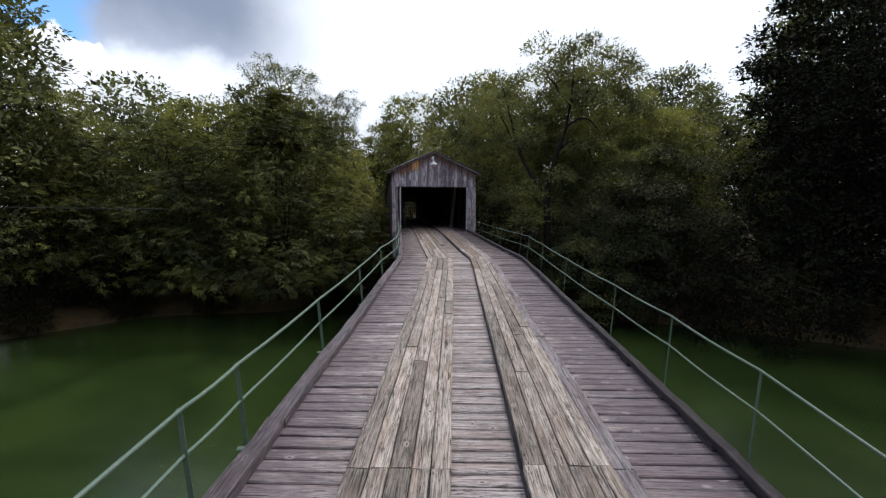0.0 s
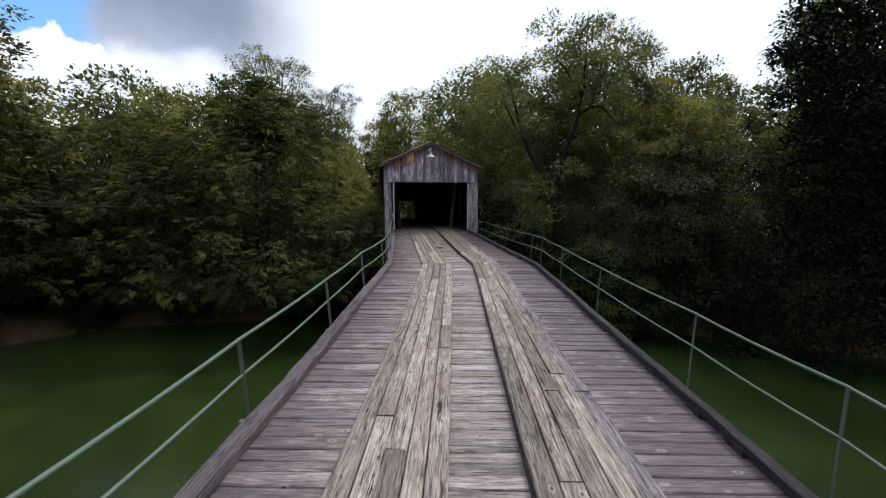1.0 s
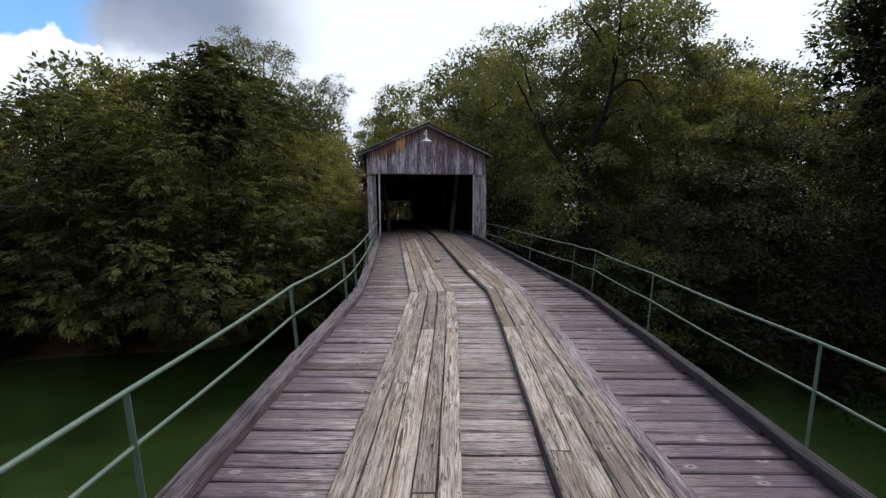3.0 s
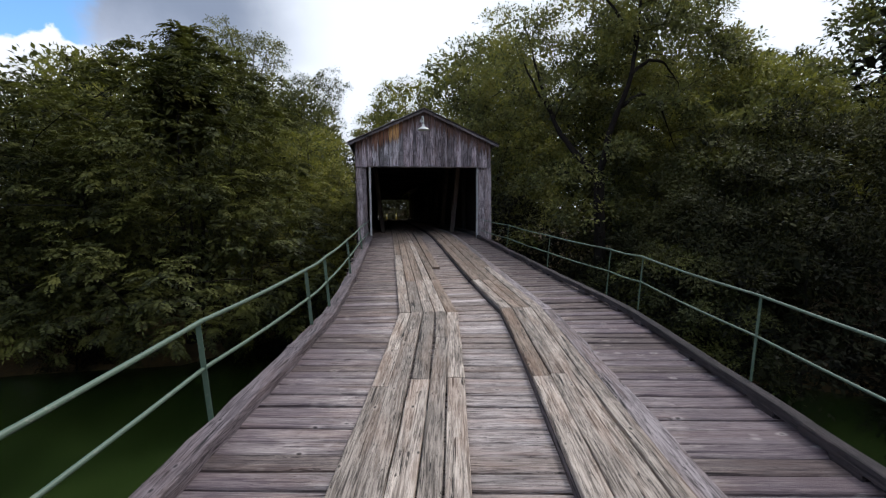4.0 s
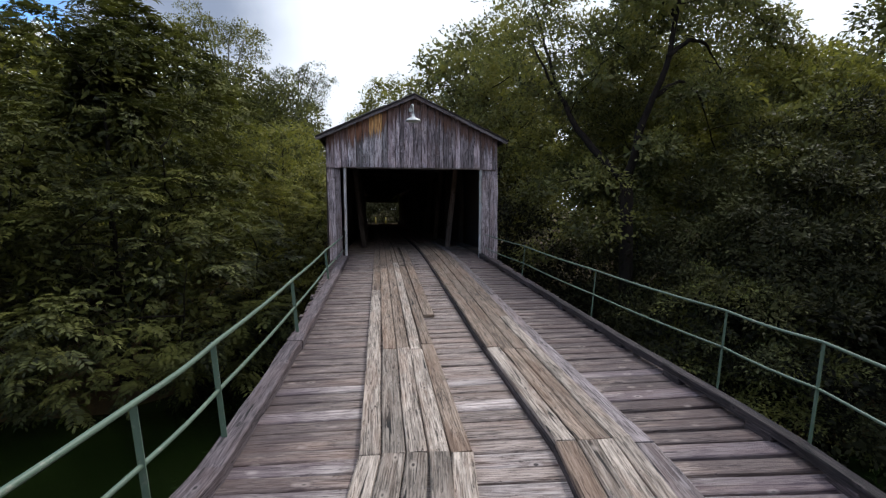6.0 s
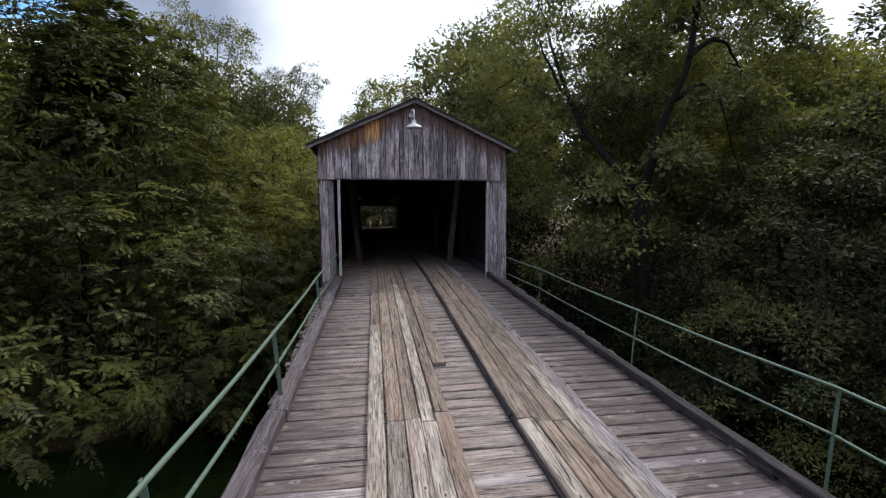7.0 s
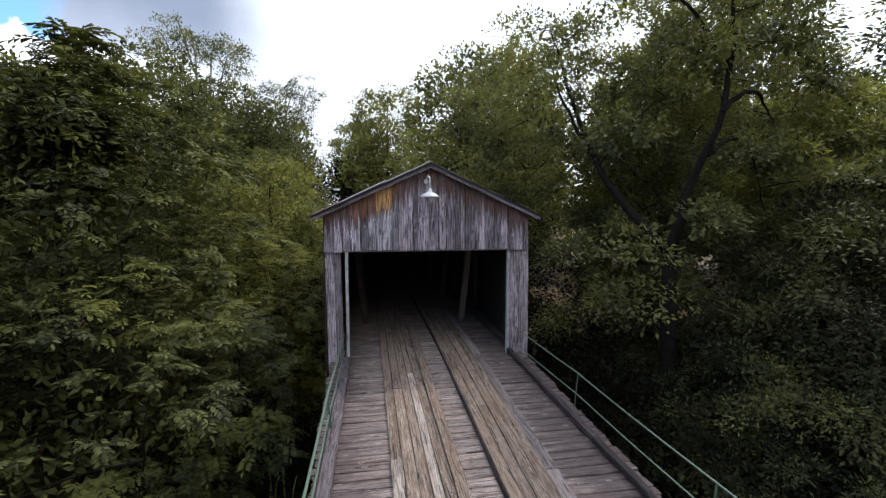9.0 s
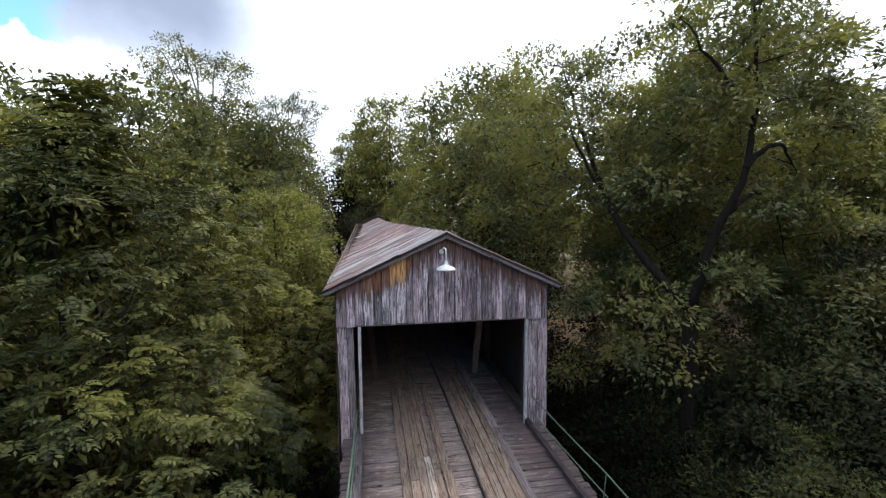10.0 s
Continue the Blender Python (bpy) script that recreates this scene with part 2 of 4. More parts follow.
def tin_material():
    k = Mat("rusted_roof_tin", 0.6, 0.15)
    rust = k.noise(k.coords((0.25, 0.22, 0.25), False), 1.0, 6, 0.65)
    run = k.noise(k.coords((0.35, 4.2, 0.35), False), 1.0, 5, 0.6)
    fine = k.noise(k.coords((1, 1, 1), False), 18, 5)
    col = k.ramp(rust, [(0.38, (0.24, 0.220, 0.220)), (0.46, (0.19, 0.120, 0.110)), (0.53, (0.17, 0.062, 0.052))])
    col = k.mix(k.ramp(run, [(0.43, 0.95), (0.48, 0.0)]), col, (0.028, 0.018, 0.018))
    col = k.mix(k.ramp(run, [(0.54, 0.0), (0.59, 0.8)]), col, (0.44, 0.415, 0.410))
    k.colour(k.mix(k.ramp(fine, [(0.4, 0.0), (0.7, 0.3)]), col, (0.07, 0.05, 0.045)))
    k.bump(fine, 0.2, 0.004)
    return k.m


TIN = tin_material()


def bark_material(name, dark, light):
    k = Mat(name, 0.9)
    n = k.noise(k.coords((7, 7, 1.5), False), 2.0, 7, 0.7)
    k.colour(k.ramp(n, [(0.3, dark), (0.7, light)]))
    k.bsdf.inputs["Specular IOR Level"].default_value = 0.08
    k.bump(n, 0.8, 0.03)
    return k.m


# brown bark taken to near black, the crowns' shade being in its colour
BARK = bark_material("brown_bark_darkened_for_shade", (0.008, 0.006, 0.005), (0.028, 0.022, 0.018))
BARK_PALE = bark_material("pale_grey_bark", (0.10, 0.095, 0.08), (0.26, 0.25, 0.21))


def leaf_material(name, dark, light, yellow, glow=0.35, shine=0.2):
    """Leaves: colour from leaf to leaf and from bough to bough, some light let through."""
    k = Mat(name, 0.55)
    geo = k.node("ShaderNodeNewGeometry")
    broad = k.noise(k.coords((1, 1, 1)), 0.45, 3)
    col = k.mix(geo.outputs["Random Per Island"], dark, light)
    col = k.mix(k.ramp(broad, [(0.45, 0.0), (0.64, 0.85)]), col, yellow)
    k.colour(col)
    k.bsdf.inputs["Specular IOR Level"].default_value = shine
    tr = k.node("ShaderNodeBsdfTranslucent")
    k.link(k.mix(1.0, col, (1.15, 1.2, 0.72), "MULTIPLY"), tr.inputs["Color"])
    mx = k.node("ShaderNodeMixShader", Fac=glow)
    k.link(k.bsdf.outputs[0], mx.inputs[1])
    k.link(tr.outputs[0], mx.inputs[2])
    k.link(mx.outputs[0], k.nt.nodes["Material Output"].inputs["Surface"])
    return k.m


LEAF_FERNY = leaf_material("dark_feathery_leaves", (0.014, 0.016, 0.009), (0.090, 0.098, 0.036), (0.176, 0.175, 0.046), 0.20, 0.1)
LEAF_BROAD = leaf_material("mid_green_leaves", (0.032, 0.036, 0.018), (0.132, 0.142, 0.060), (0.216, 0.214, 0.060), 0.28, 0.2)
LEAF_WILLOW = leaf_material("fine_light_green_leaves", (0.045, 0.048, 0.025), (0.170, 0.176, 0.077), (0.280, 0.262, 0.074), 0.42, 0.2)
# leaf colour darkened, for shade below the right railing and beyond the far end
LEAF_SHADE = leaf_material("shade_tinted_narrow_leaves", (0.017, 0.017, 0.011), (0.062, 0.063, 0.032), (0.106, 0.104, 0.040), 0.18, 0.05)
LEAF_YELLOW = leaf_material("yellow_green_leaves", (0.062, 0.064, 0.022), (0.204, 0.200, 0.066), (0.297, 0.284, 0.066), 0.4, 0.2)
# darkened to near black: the shade on the right bank is in this colour
LEAF_DEEP_SHADE = leaf_material("green_leaves_darkened_for_shade", (0.005, 0.005, 0.004), (0.013, 0.014, 0.009), (0.022, 0.023, 0.011), 0.08, 0.02)


def ground_material():
    k = Mat("leaf_littered_soil", 0.95)
    n = k.noise(k.coords((1, 1, 1), False), 0.35, 8, 0.7)
    f = k.noise(k.coords((1, 1, 1), False), 6.0, 6, 0.7)
    col = k.ramp(n, [(0.35, (0.028, 0.024, 0.010)), (0.55, (0.110, 0.066, 0.021)), (0.7, (0.200, 0.120, 0.034))])
    k.colour(k.mix(k.ramp(f, [(0.4, 0.0), (0.65, 0.7)]), col, (0.05, 0.035, 0.02)))
    k.bump(f, 0.8, 0.08)
    return k.m


SOIL = ground_material()


def water_material():
    k = Mat("still_green_water", 0.22)
    n = k.noise(k.coords((1, 1, 1), False), 0.16, 5, 0.6, 0.8)
    f = k.noise(k.coords((1, 1, 1), False), 2.2, 6, 0.6)
    col = k.ramp(n, [(0.35, (0.012, 0.022, 0.005)), (0.62, (0.026, 0.044, 0.010))])
    k.colour(k.mix(k.ramp(f, [(0.55, 0.0), (0.75, 0.4)]), col, (0.042, 0.062, 0.019)))
    k.bsdf.inputs["IOR"].default_value = 1.33
    k.bump(k.noise(k.coords((1, 1.6, 1), False), 3.0, 3), 0.10, 0.02)
    return k.m


WATER = water_material()


# ---- mesh helpers ----
def mesh_of(name, verts, faces, material, smooth=False):
    me = bpy.data.meshes.new(name)
    me.from_pydata([tuple(v) for v in verts], [], [tuple(f) for f in faces])
    me.materials.append(material)
    if smooth:
        me.polygons.foreach_set("use_smooth", [True] * len(me.polygons))
    me.update()
    return me


def put(name, me, parent=None, m=None, label=""):
    ob = new(name, me)
    ob.parent = parent
    if m is not None:
        ob.matrix_basis = m
    if label:
        ob["label"] = label
    return ob


def part(name, bm, material, parent, label="", m=None):
    me = bpy.data.meshes.new(name)
    bm.to_mesh(me)
    bm.free()
    me.materials.append(material)
    return put(name, me, parent, m, label)


def thing(name, label, category, group="", kind="", m=None):
    ob = new(name)
    if m is not None:
        ob.matrix_basis = m
    return tagged(ob, label, category, group, kind)


def beam_mesh(name, length, width, thick, material, rnd, wobble=0.006, segs=4, ragged=0.02, ease=0.12):
    """A timber along x, centred, its top at z = 0: eased edges, wavering sides, rough ends."""
    c = min(width, thick) * ease
    prof = [(-width / 2, -thick), (-width / 2, -c), (-width / 2 + c, 0), (width / 2 - c, 0), (width / 2, -c), (width / 2, -thick)]
    verts, faces = [], []
    n = len(prof)
    for i in range(segs + 1):
        x = -length / 2 + length * i / segs
        dy, dz = rnd.uniform(-wobble, wobble), rnd.uniform(-wobble, wobble) * 0.6
        for y, z in prof:
            e = rnd.uniform(-ragged, ragged) if i in (0, segs) else 0
            verts.append((x + e, y + dy + rnd.uniform(-wobble, wobble) * 0.4, z + dz))
    for i in range(segs):
        for j in range(n):
            a, b = i * n + j, i * n + (j + 1) % n
            faces.append((a, b, b + n, a + n))
    faces.append(tuple(range(n - 1, -1, -1)))
    faces.append(tuple(segs * n + j for j in range(n)))
    return mesh_of(name, verts, [f[::-1] for f in faces], material)


def along(p, q, roll=0.0):
    """A pose at the middle of p and q, its x from p to q and its z as far up as may be."""
    p, q = Vector(p), Vector(q)
    x = (q - p).normalized()
    up = Vector((0, 0, 1)) if abs(x.z) < 0.95 else Vector((0, -1, 0))
    y = up.cross(x).normalized()
    z = x.cross(y)
    m = Matrix((x, y, z)).transposed().to_4x4()
    m.translation = (p + q) / 2
    return m @ Matrix.Rotation(roll, 4, "X")


def tube(points, radii, sides, verts, faces, closed=True):
    """Adds a tube along points to verts and faces."""
    pts = [Vector(p) for p in points]
    base = len(verts)
    ref = Vector((0.3, 0.2, 0.93))
    for i, p in enumerate(pts):
        d = (pts[min(i + 1, len(pts) - 1)] - pts[max(i - 1, 0)]).normalized()
        a = d.cross(ref if abs(d.dot(ref)) < 0.95 else Vector((1, 0, 0))).normalized()
        b = d.cross(a)
        for j in range(sides):
            t = 2 * math.pi * j / sides
            verts.append(tuple(p + (a * math.cos(t) + b * math.sin(t)) * radii[i]))
    for i in range(len(pts) - 1):
        for j in range(sides):
            q, r = base + i * sides + j, base + i * sides + (j + 1) % sides
            faces.append((q, r, r + sides, q + sides))
    if closed:
        faces.append(tuple(base + j for j in range(sides))[::-1])
        faces.append(tuple(base + (len(pts) - 1) * sides + j for j in range(sides)))


# ---- the line of the deck ----
PROFILE_Y = [-60, -34, -25, -22, -18.5, -13, -8, -5, 0, 3, 14, 60]
PROFILE_Z = [-2.2, -0.95, -0.55, -0.43, -0.34, -0.12, 0.09, 0.28, 0.57, 0.62, 0.58, -0.12]
KINK = (-0.06, -11.0)
BEND = radians(8.9)


def deck_z(y):
    return float(np.mean([np.interp(y + d, PROFILE_Y, PROFILE_Z) for d in (-1.2, -0.6, 0, 0.6, 1.2)]))


def heading(s):
    return -BEND * float(np.clip((1.1 - s) / 2.2, 0, 1))


def deck_line():
    step, table = 0.1, {}
    x, y = KINK
    for i in range(0, 720):
        table[i] = (x, y)
        h = heading((i + 0.5) * step)
        x, y = x - math.sin(h) * step * (1 if i < 100 else 0), y + math.cos(h) * step
    x, y = KINK
    for i in range(-1, -480, -1):
        h = heading((i + 0.5) * step)
        x, y = x + math.sin(h) * step, y - math.cos(h) * step
        table[i] = (x, y)
    return table


LINE = deck_line()


def on_deck(s, u, up=0.0):
    """The place s metres along from the bend, u metres to the right, up above the deck."""
    i = math.floor(s * 10)
    (x0, y0), (x1, y1) = LINE[i], LINE[i + 1]
    f, h = s * 10 - i, heading(s)
    x, y = x0 + (x1 - x0) * f, y0 + (y1 - y0) * f
    return Vector((x + u * math.cos(h), y + u * math.sin(h), deck_z(y) + up))


# ---- ground and water ----
WATER_Z = -5.0
SHORE_X = [-200, -60, -34, -26, -18, -10, -7, -3, 4, 7, 10, 16, 24, 34, 60, 200]
SHORE_Y = [-26, -22, -11, -5, 1.5, 2.0, 6, 13, 13, 5, -2, -5.5, -12, -20, -30, -34]


def ground_z(x, y):
    shore = float(np.interp(x, SHORE_X, SHORE_Y))
    d = max(min(y - shore, 60), -60)
    d = max(d, -46 - y)
    if y > 47 and abs(x) < 9:
        return -0.25 - max(abs(x) - 3.5, 0) * 0.6 - max(53 - y, 0) * 0.5 + noise.noise(Vector((x, y, 1))) * 0.04
    wob = noise.noise(Vector((x * 0.12, y * 0.12, 3))) * 1.2 + noise.noise(Vector((x * 0.5, y * 0.5, 7))) * 0.35
    if d < 0:
        return WATER_Z - 0.25 - min(-d * 0.35, 1.8) + wob * 0.1
    return WATER_Z - 0.15 + 1.5 * (1 - math.exp(-d / 2.5)) + min(d * 0.035, 1.6) + wob * min(d * 0.25, 1) * 0.5


def build_ground():
    xs = sorted({round(float(v), 2) for v in np.concatenate([np.arange(-60, 60.1, 1.5), np.linspace(-1500, -60, 14), np.linspace(60, 1500, 14)])})
    verts = [(x, y, ground_z(x, y)) for y in xs for x in xs]
    n = len(xs)
    faces = [(j * n + i, j * n + i + 1, (j + 1) * n + i + 1, (j + 1) * n + i) for j in range(n - 1) for i in range(n - 1)]
    tagged(put("ground", mesh_of("ground", verts, faces, SOIL, True)), "leaf-littered brown river bank under the trees", "ground", kind="structure")
    w = bmesh.new()
    bmesh.ops.create_grid(w, x_segments=20, y_segments=20, size=220)
    me = bpy.data.meshes.new("water")
    w.to_mesh(me)
    w.free()
    me.materials.append(WATER)
    tagged(put("water", me, None, pose(0, 0, WATER_Z)), "still murky green river water below the wooden bridge", "river", kind="structure")


build_ground()


# ---- covered bridge ----
HALF, GABLE_Y, EAVE_Z, APEX_Z, HEAD_Z, FAR_Y = 2.70, -0.05, 4.40, 5.62, 3.44, 53.0


def build_covered_bridge():
    rnd = random.Random(11)
    house = thing("covered_bridge", "weathered grey board covered bridge with a gabled tin roof", "covered bridge")
    # gable boards, cut to the slope of the roof
    x = -HALF
    while x < HALF - 0.02:
        w = min(rnd.choice((0.13, 0.16, 0.20, 0.25)), HALF - x)
        mid = x + w / 2
        top = APEX_Z - 0.04 - abs(mid) * (APEX_Z - EAVE_Z) / HALF
        low = HEAD_Z + rnd.uniform(-0.010, 0.008) - (0.03 if abs(mid) > 2.2 else 0)
        bare, rusty = -1.48 < mid < -1.26 or -1.16 < mid < -0.98, -2.0 < mid < -0.84
        me = beam_mesh("gable_board", top - low, w - 0.014, 0.03, WOOD_BARE if bare else WOOD_ORANGE if rusty else WOOD_GABLE, rnd, 0.004, 3, 0.008)
        me.transform(Matrix.Translation(((low - top) / 2, 0, 0)))
        put("gable_board", me, house, along((mid, GABLE_Y - rnd.uniform(0.03, 0.065), low), (mid, GABLE_Y - 0.035, top)) @ Matrix.Translation(((top - low) / 2, 0, 0)))
        x += w
    # boards beside the opening
    for x0, x1, low in ((-2.69, -2.47, -1.1), (-2.46, -2.30, -0.55), (2.21, 2.46, 0.42), (2.47, 2.73, 0.36)):
        me = beam_mesh("flank_board", HEAD_Z - low, x1 - x0, 0.03, WOOD_BOARD, rnd, 0.006, 4, 0.01)
        put("flank_board", me, house, along(((x0 + x1) / 2 + (0.05 if x0 < 0 else 0.02), GABLE_Y + 0.035, low), ((x0 + x1) / 2, GABLE_Y + 0.03, HEAD_Z + 0.05)))
    for x0 in (-2.15, 2.15):
        me = beam_mesh("door_post", HEAD_Z - 0.5, 0.075, 0.10, WOOD_TRIM, rnd, 0.004, 4, 0.004)
        put("door_post", me, house, along((x0, GABLE_Y - 0.02, 0.5), (x0, GABLE_Y - 0.02, HEAD_Z)), "faded white post")
    me = beam_mesh("head_trim", 4.5, 0.05, 0.03, WOOD_DARK, rnd, 0.003, 4, 0.004)
    put("head_trim", me, house, along((-2.25, GABLE_Y - 0.012, HEAD_Z - 0.005), (2.2, GABLE_Y - 0.012, HEAD_Z - 0.005)))
    me = beam_mesh("lintel", 5.3, 0.14, 0.16, WOOD_DARK, rnd)
    put("lintel", me, house, along((-2.65, GABLE_Y + 0.12, HEAD_Z + 0.16), (2.65, GABLE_Y + 0.12, HEAD_Z + 0.16)))
    # long side walls
    for sx in (-1, 1):
        verts, faces = [], []
        y = 0.05
        while y < FAR_Y:
            w = rnd.uniform(0.18, 0.26)
            z0, t = deck_z(y) - 0.9 + rnd.uniform(-0.06, 0.06), rnd.uniform(0.022, 0.034)
            b = len(verts)
            xo, xi = sx * (HALF - 0.0 + t), sx * HALF
            for xx in (xi, xo):
                verts += [(xx, y, z0), (xx, y + w - 0.006, z0), (xx, y + w - 0.006, EAVE_Z - 0.02), (xx, y, EAVE_Z - 0.02)]
            faces += [(b, b + 1, b + 2, b + 3), (b + 4, b + 5, b + 6, b + 7), (b, b + 1, b + 5, b + 4), (b + 1, b + 2, b + 6, b + 5), (b + 2, b + 3, b + 7, b + 6), (b + 3, b, b + 4, b + 7)]
            y += w
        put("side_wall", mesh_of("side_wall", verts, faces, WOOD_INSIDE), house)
    # roof: two slopes of tin over rafters
    slope = math.atan2(APEX_Z - EAVE_Z, HALF)
    for sx in (-1, 1):
        run = 2.98 / math.cos(slope)
        rows = 5
        for r in range(rows):
            verts, faces = [], []
            n = 428
            a0, a1 = run * r / rows - (0.06 if r else 0), run * (r + 1) / rows
            for i in range(n + 1):
                y = -0.26 + (FAR_Y + 0.5) * i / n
                rib = (0.0, 0.026, 0.004)[i % 3] if i % 2 else 0.0
                sag = -0.30 * math.sin(math.pi * min(max(y / FAR_Y, 0), 1)) - 0.55 * max(y / FAR_Y, 0) ** 2 + 0.03 * noise.noise(Vector((y * 0.25, r * 1.7, sx)))
                for a, lift in ((a0, 0.016), (a1, 0.0)):
                    jag = rnd.uniform(-0.012, 0.012)
                    verts.append((sx * (a + jag) * math.cos(slope), y, APEX_Z + 0.07 + lift + rib - (a + jag) * math.sin(slope) + sag))
            faces = [(2 * i, 2 * i + 1, 2 * i + 3, 2 * i + 2) for i in range(n)]
            ob = put("roof_sheet", mesh_of("roof_sheet", verts, faces, TIN), house, None, "rusted grey roofing tin")
            mod = ob.modifiers.new("thick", "SOLIDIFY")
            mod.thickness = 0.006
        tip = (sx * 3.0, -0.20, APEX_Z + 0.05 - 3.0 * math.tan(slope))
        me = beam_mesh("barge_board", 3.0 / math.cos(slope), 0.03, 0.075, WOOD_MIDWAY_PLAIN, rnd, 0.004, 7, 0.006)
        put("barge_board", me, house, along((0, -0.215, APEX_Z + 0.015), Vector(tip) - Vector((0, 0.015, 0.035))))
        me = beam_mesh("roof_edge", 3.02 / math.cos(slope), 0.06, 0.045, WOOD_NEAR_BLACK, rnd, 0.006, 9, 0.006)
        put("roof_edge", me, house, along((0, -0.225, APEX_Z + 0.062), Vector(tip) + Vector((0, -0.025, 0.012))))
        me = beam_mesh("eave_board", FAR_Y, 0.04, 0.12, WOOD_DARK, rnd, 0.004, 12, 0.006)
        put("eave_board", me, house, along((sx * 2.9, 0.0, EAVE_Z - 0.02), (sx * 2.9, FAR_Y, EAVE_Z - 0.02)))
    # far gable
    verts = [(-HALF, FAR_Y, 3.1), (HALF, FAR_Y, 3.1), (HALF, FAR_Y, EAVE_Z), (0, FAR_Y, APEX_Z), (-HALF, FAR_Y, EAVE_Z)]
    verts += [(a, b + 0.04, c) for a, b, c in verts]
    faces = [(0, 1, 2, 3, 4), (9, 8, 7, 6, 5)] + [(i, (i + 1) % 5, (i + 1) % 5 + 5, i + 5) for i in range(5)]
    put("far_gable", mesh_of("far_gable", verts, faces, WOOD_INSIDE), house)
    # frame inside: posts, leaning braces, cross ties
    y = 0.9
    i = 0
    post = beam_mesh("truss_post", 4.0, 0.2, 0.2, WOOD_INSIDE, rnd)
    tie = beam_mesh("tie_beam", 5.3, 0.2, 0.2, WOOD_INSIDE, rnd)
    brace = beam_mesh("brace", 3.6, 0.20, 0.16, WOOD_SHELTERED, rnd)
    # all but the first right brace take the wood with gloom in its colour
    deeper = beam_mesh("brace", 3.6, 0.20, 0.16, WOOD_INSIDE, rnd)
    while y < FAR_Y:
        for sx in (-1, 1):
            z = deck_z(y)
            put("truss_post", post, house, along((sx * 2.5, y, z - 0.2), (sx * 2.5, y, z + 3.8)))
            if i < 3:
                put("brace", deeper if i or sx < 0 else brace, house, along((sx * 1.67, y + 2.74, z + 0.01), (sx * 2.03, y + 2.74, z + 3.4)))
        put("tie_beam", tie, house, along((-2.65, y, 4.30), (2.65, y, 4.30)))
        y += 4.0
        i += 1
    for sx in (-1, 1):
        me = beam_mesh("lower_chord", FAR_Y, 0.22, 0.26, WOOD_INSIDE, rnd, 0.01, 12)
        put("lower_chord", me, house, along((sx * 2.35, 0.1, deck_z(0) + 0.22), (sx * 2.35, FAR_Y, deck_z(FAR_Y) + 0.22)))
    return house


build_covered_bridge()


def build_barn_lamp():
    lamp = thing("barn_lamp", "white enamel gooseneck barn lamp on the gable", "lamp", m=pose(-0.06, GABLE_Y - 0.07, 5.21))
    b = bmesh.new()
    bmesh.ops.create_cone(b, cap_ends=True, segments=20, radius1=0.06, radius2=0.05, depth=0.03, matrix=pose(-0.05, 0.0, 0.0, 90))
    part("wall_plate", b, WHITE_ENAMEL, lamp)
    verts, faces = [], []
    pts = [(-0.05, -0.01, 0.0), (-0.05, -0.12, 0.05), (-0.03, -0.22, 0.12), (0, -0.30, 0.09), (0.0, -0.32, -0.02), (0.0, -0.32, -0.20)]
    tube(pts, [0.018] * 6, 10, verts, faces)
    put("gooseneck", mesh_of("gooseneck", verts, faces, WHITE_ENAMEL, True), lamp)
    rings = [(0.035, 0.0), (0.045, -0.05), (0.06, -0.10), (0.13, -0.135), (0.20, -0.17), (0.235, -0.21), (0.24, -0.225)]
    verts, faces = [], []
    n = 28
    for r, z in rings + [(r - 0.008, z - 0.006) for r, z in rings[::-1]]:
        verts += [(r * math.cos(2 * math.pi * j / n), -0.32 + r * math.sin(2 * math.pi * j / n), -0.18 + z) for j in range(n)]
    for i in range(2 * len(rings) - 1):
        faces += [(i * n + j, i * n + (j + 1) % n, (i + 1) * n + (j + 1) % n, (i + 1) * n + j) for j in range(n)]
    put("shade", mesh_of("shade", verts, faces, WHITE_ENAMEL, True), lamp)
    b = bmesh.new()
    bmesh.ops.create_uvsphere(b, u_segments=14, v_segments=8, radius=0.05, matrix=pose(0, -0.32, -0.35))
    part("bulb", b, WHITE_ENAMEL, lamp)


build_barn_lamp()


# ---- marker posts on the far landing ----
def build_marker(x, y):
    z = ground_z(x, y)
    post = thing("marker_post", "pale yellow marker post on the far landing", "marker post", "marker posts", m=pose(x, y, z))
    verts, faces = [], []
    tube([(0, 0, -0.1), (0, 0, 1.05), (0, 0, 1.12)], [0.11, 0.11, 0.06], 12, verts, faces)
    put("shaft", mesh_of("shaft", verts, faces, YELLOW, True), post)
    verts, faces = [], []
    tube([(0, 0, 0.72), (0, 0, 0.86)], [0.116, 0.116], 12, verts, faces)
    put("band", mesh_of("band", verts, faces, WHITE_ENAMEL, True), post, None, "white reflective band")


build_marker(-1.0, 57.0)
build_marker(0.55, 57.0)


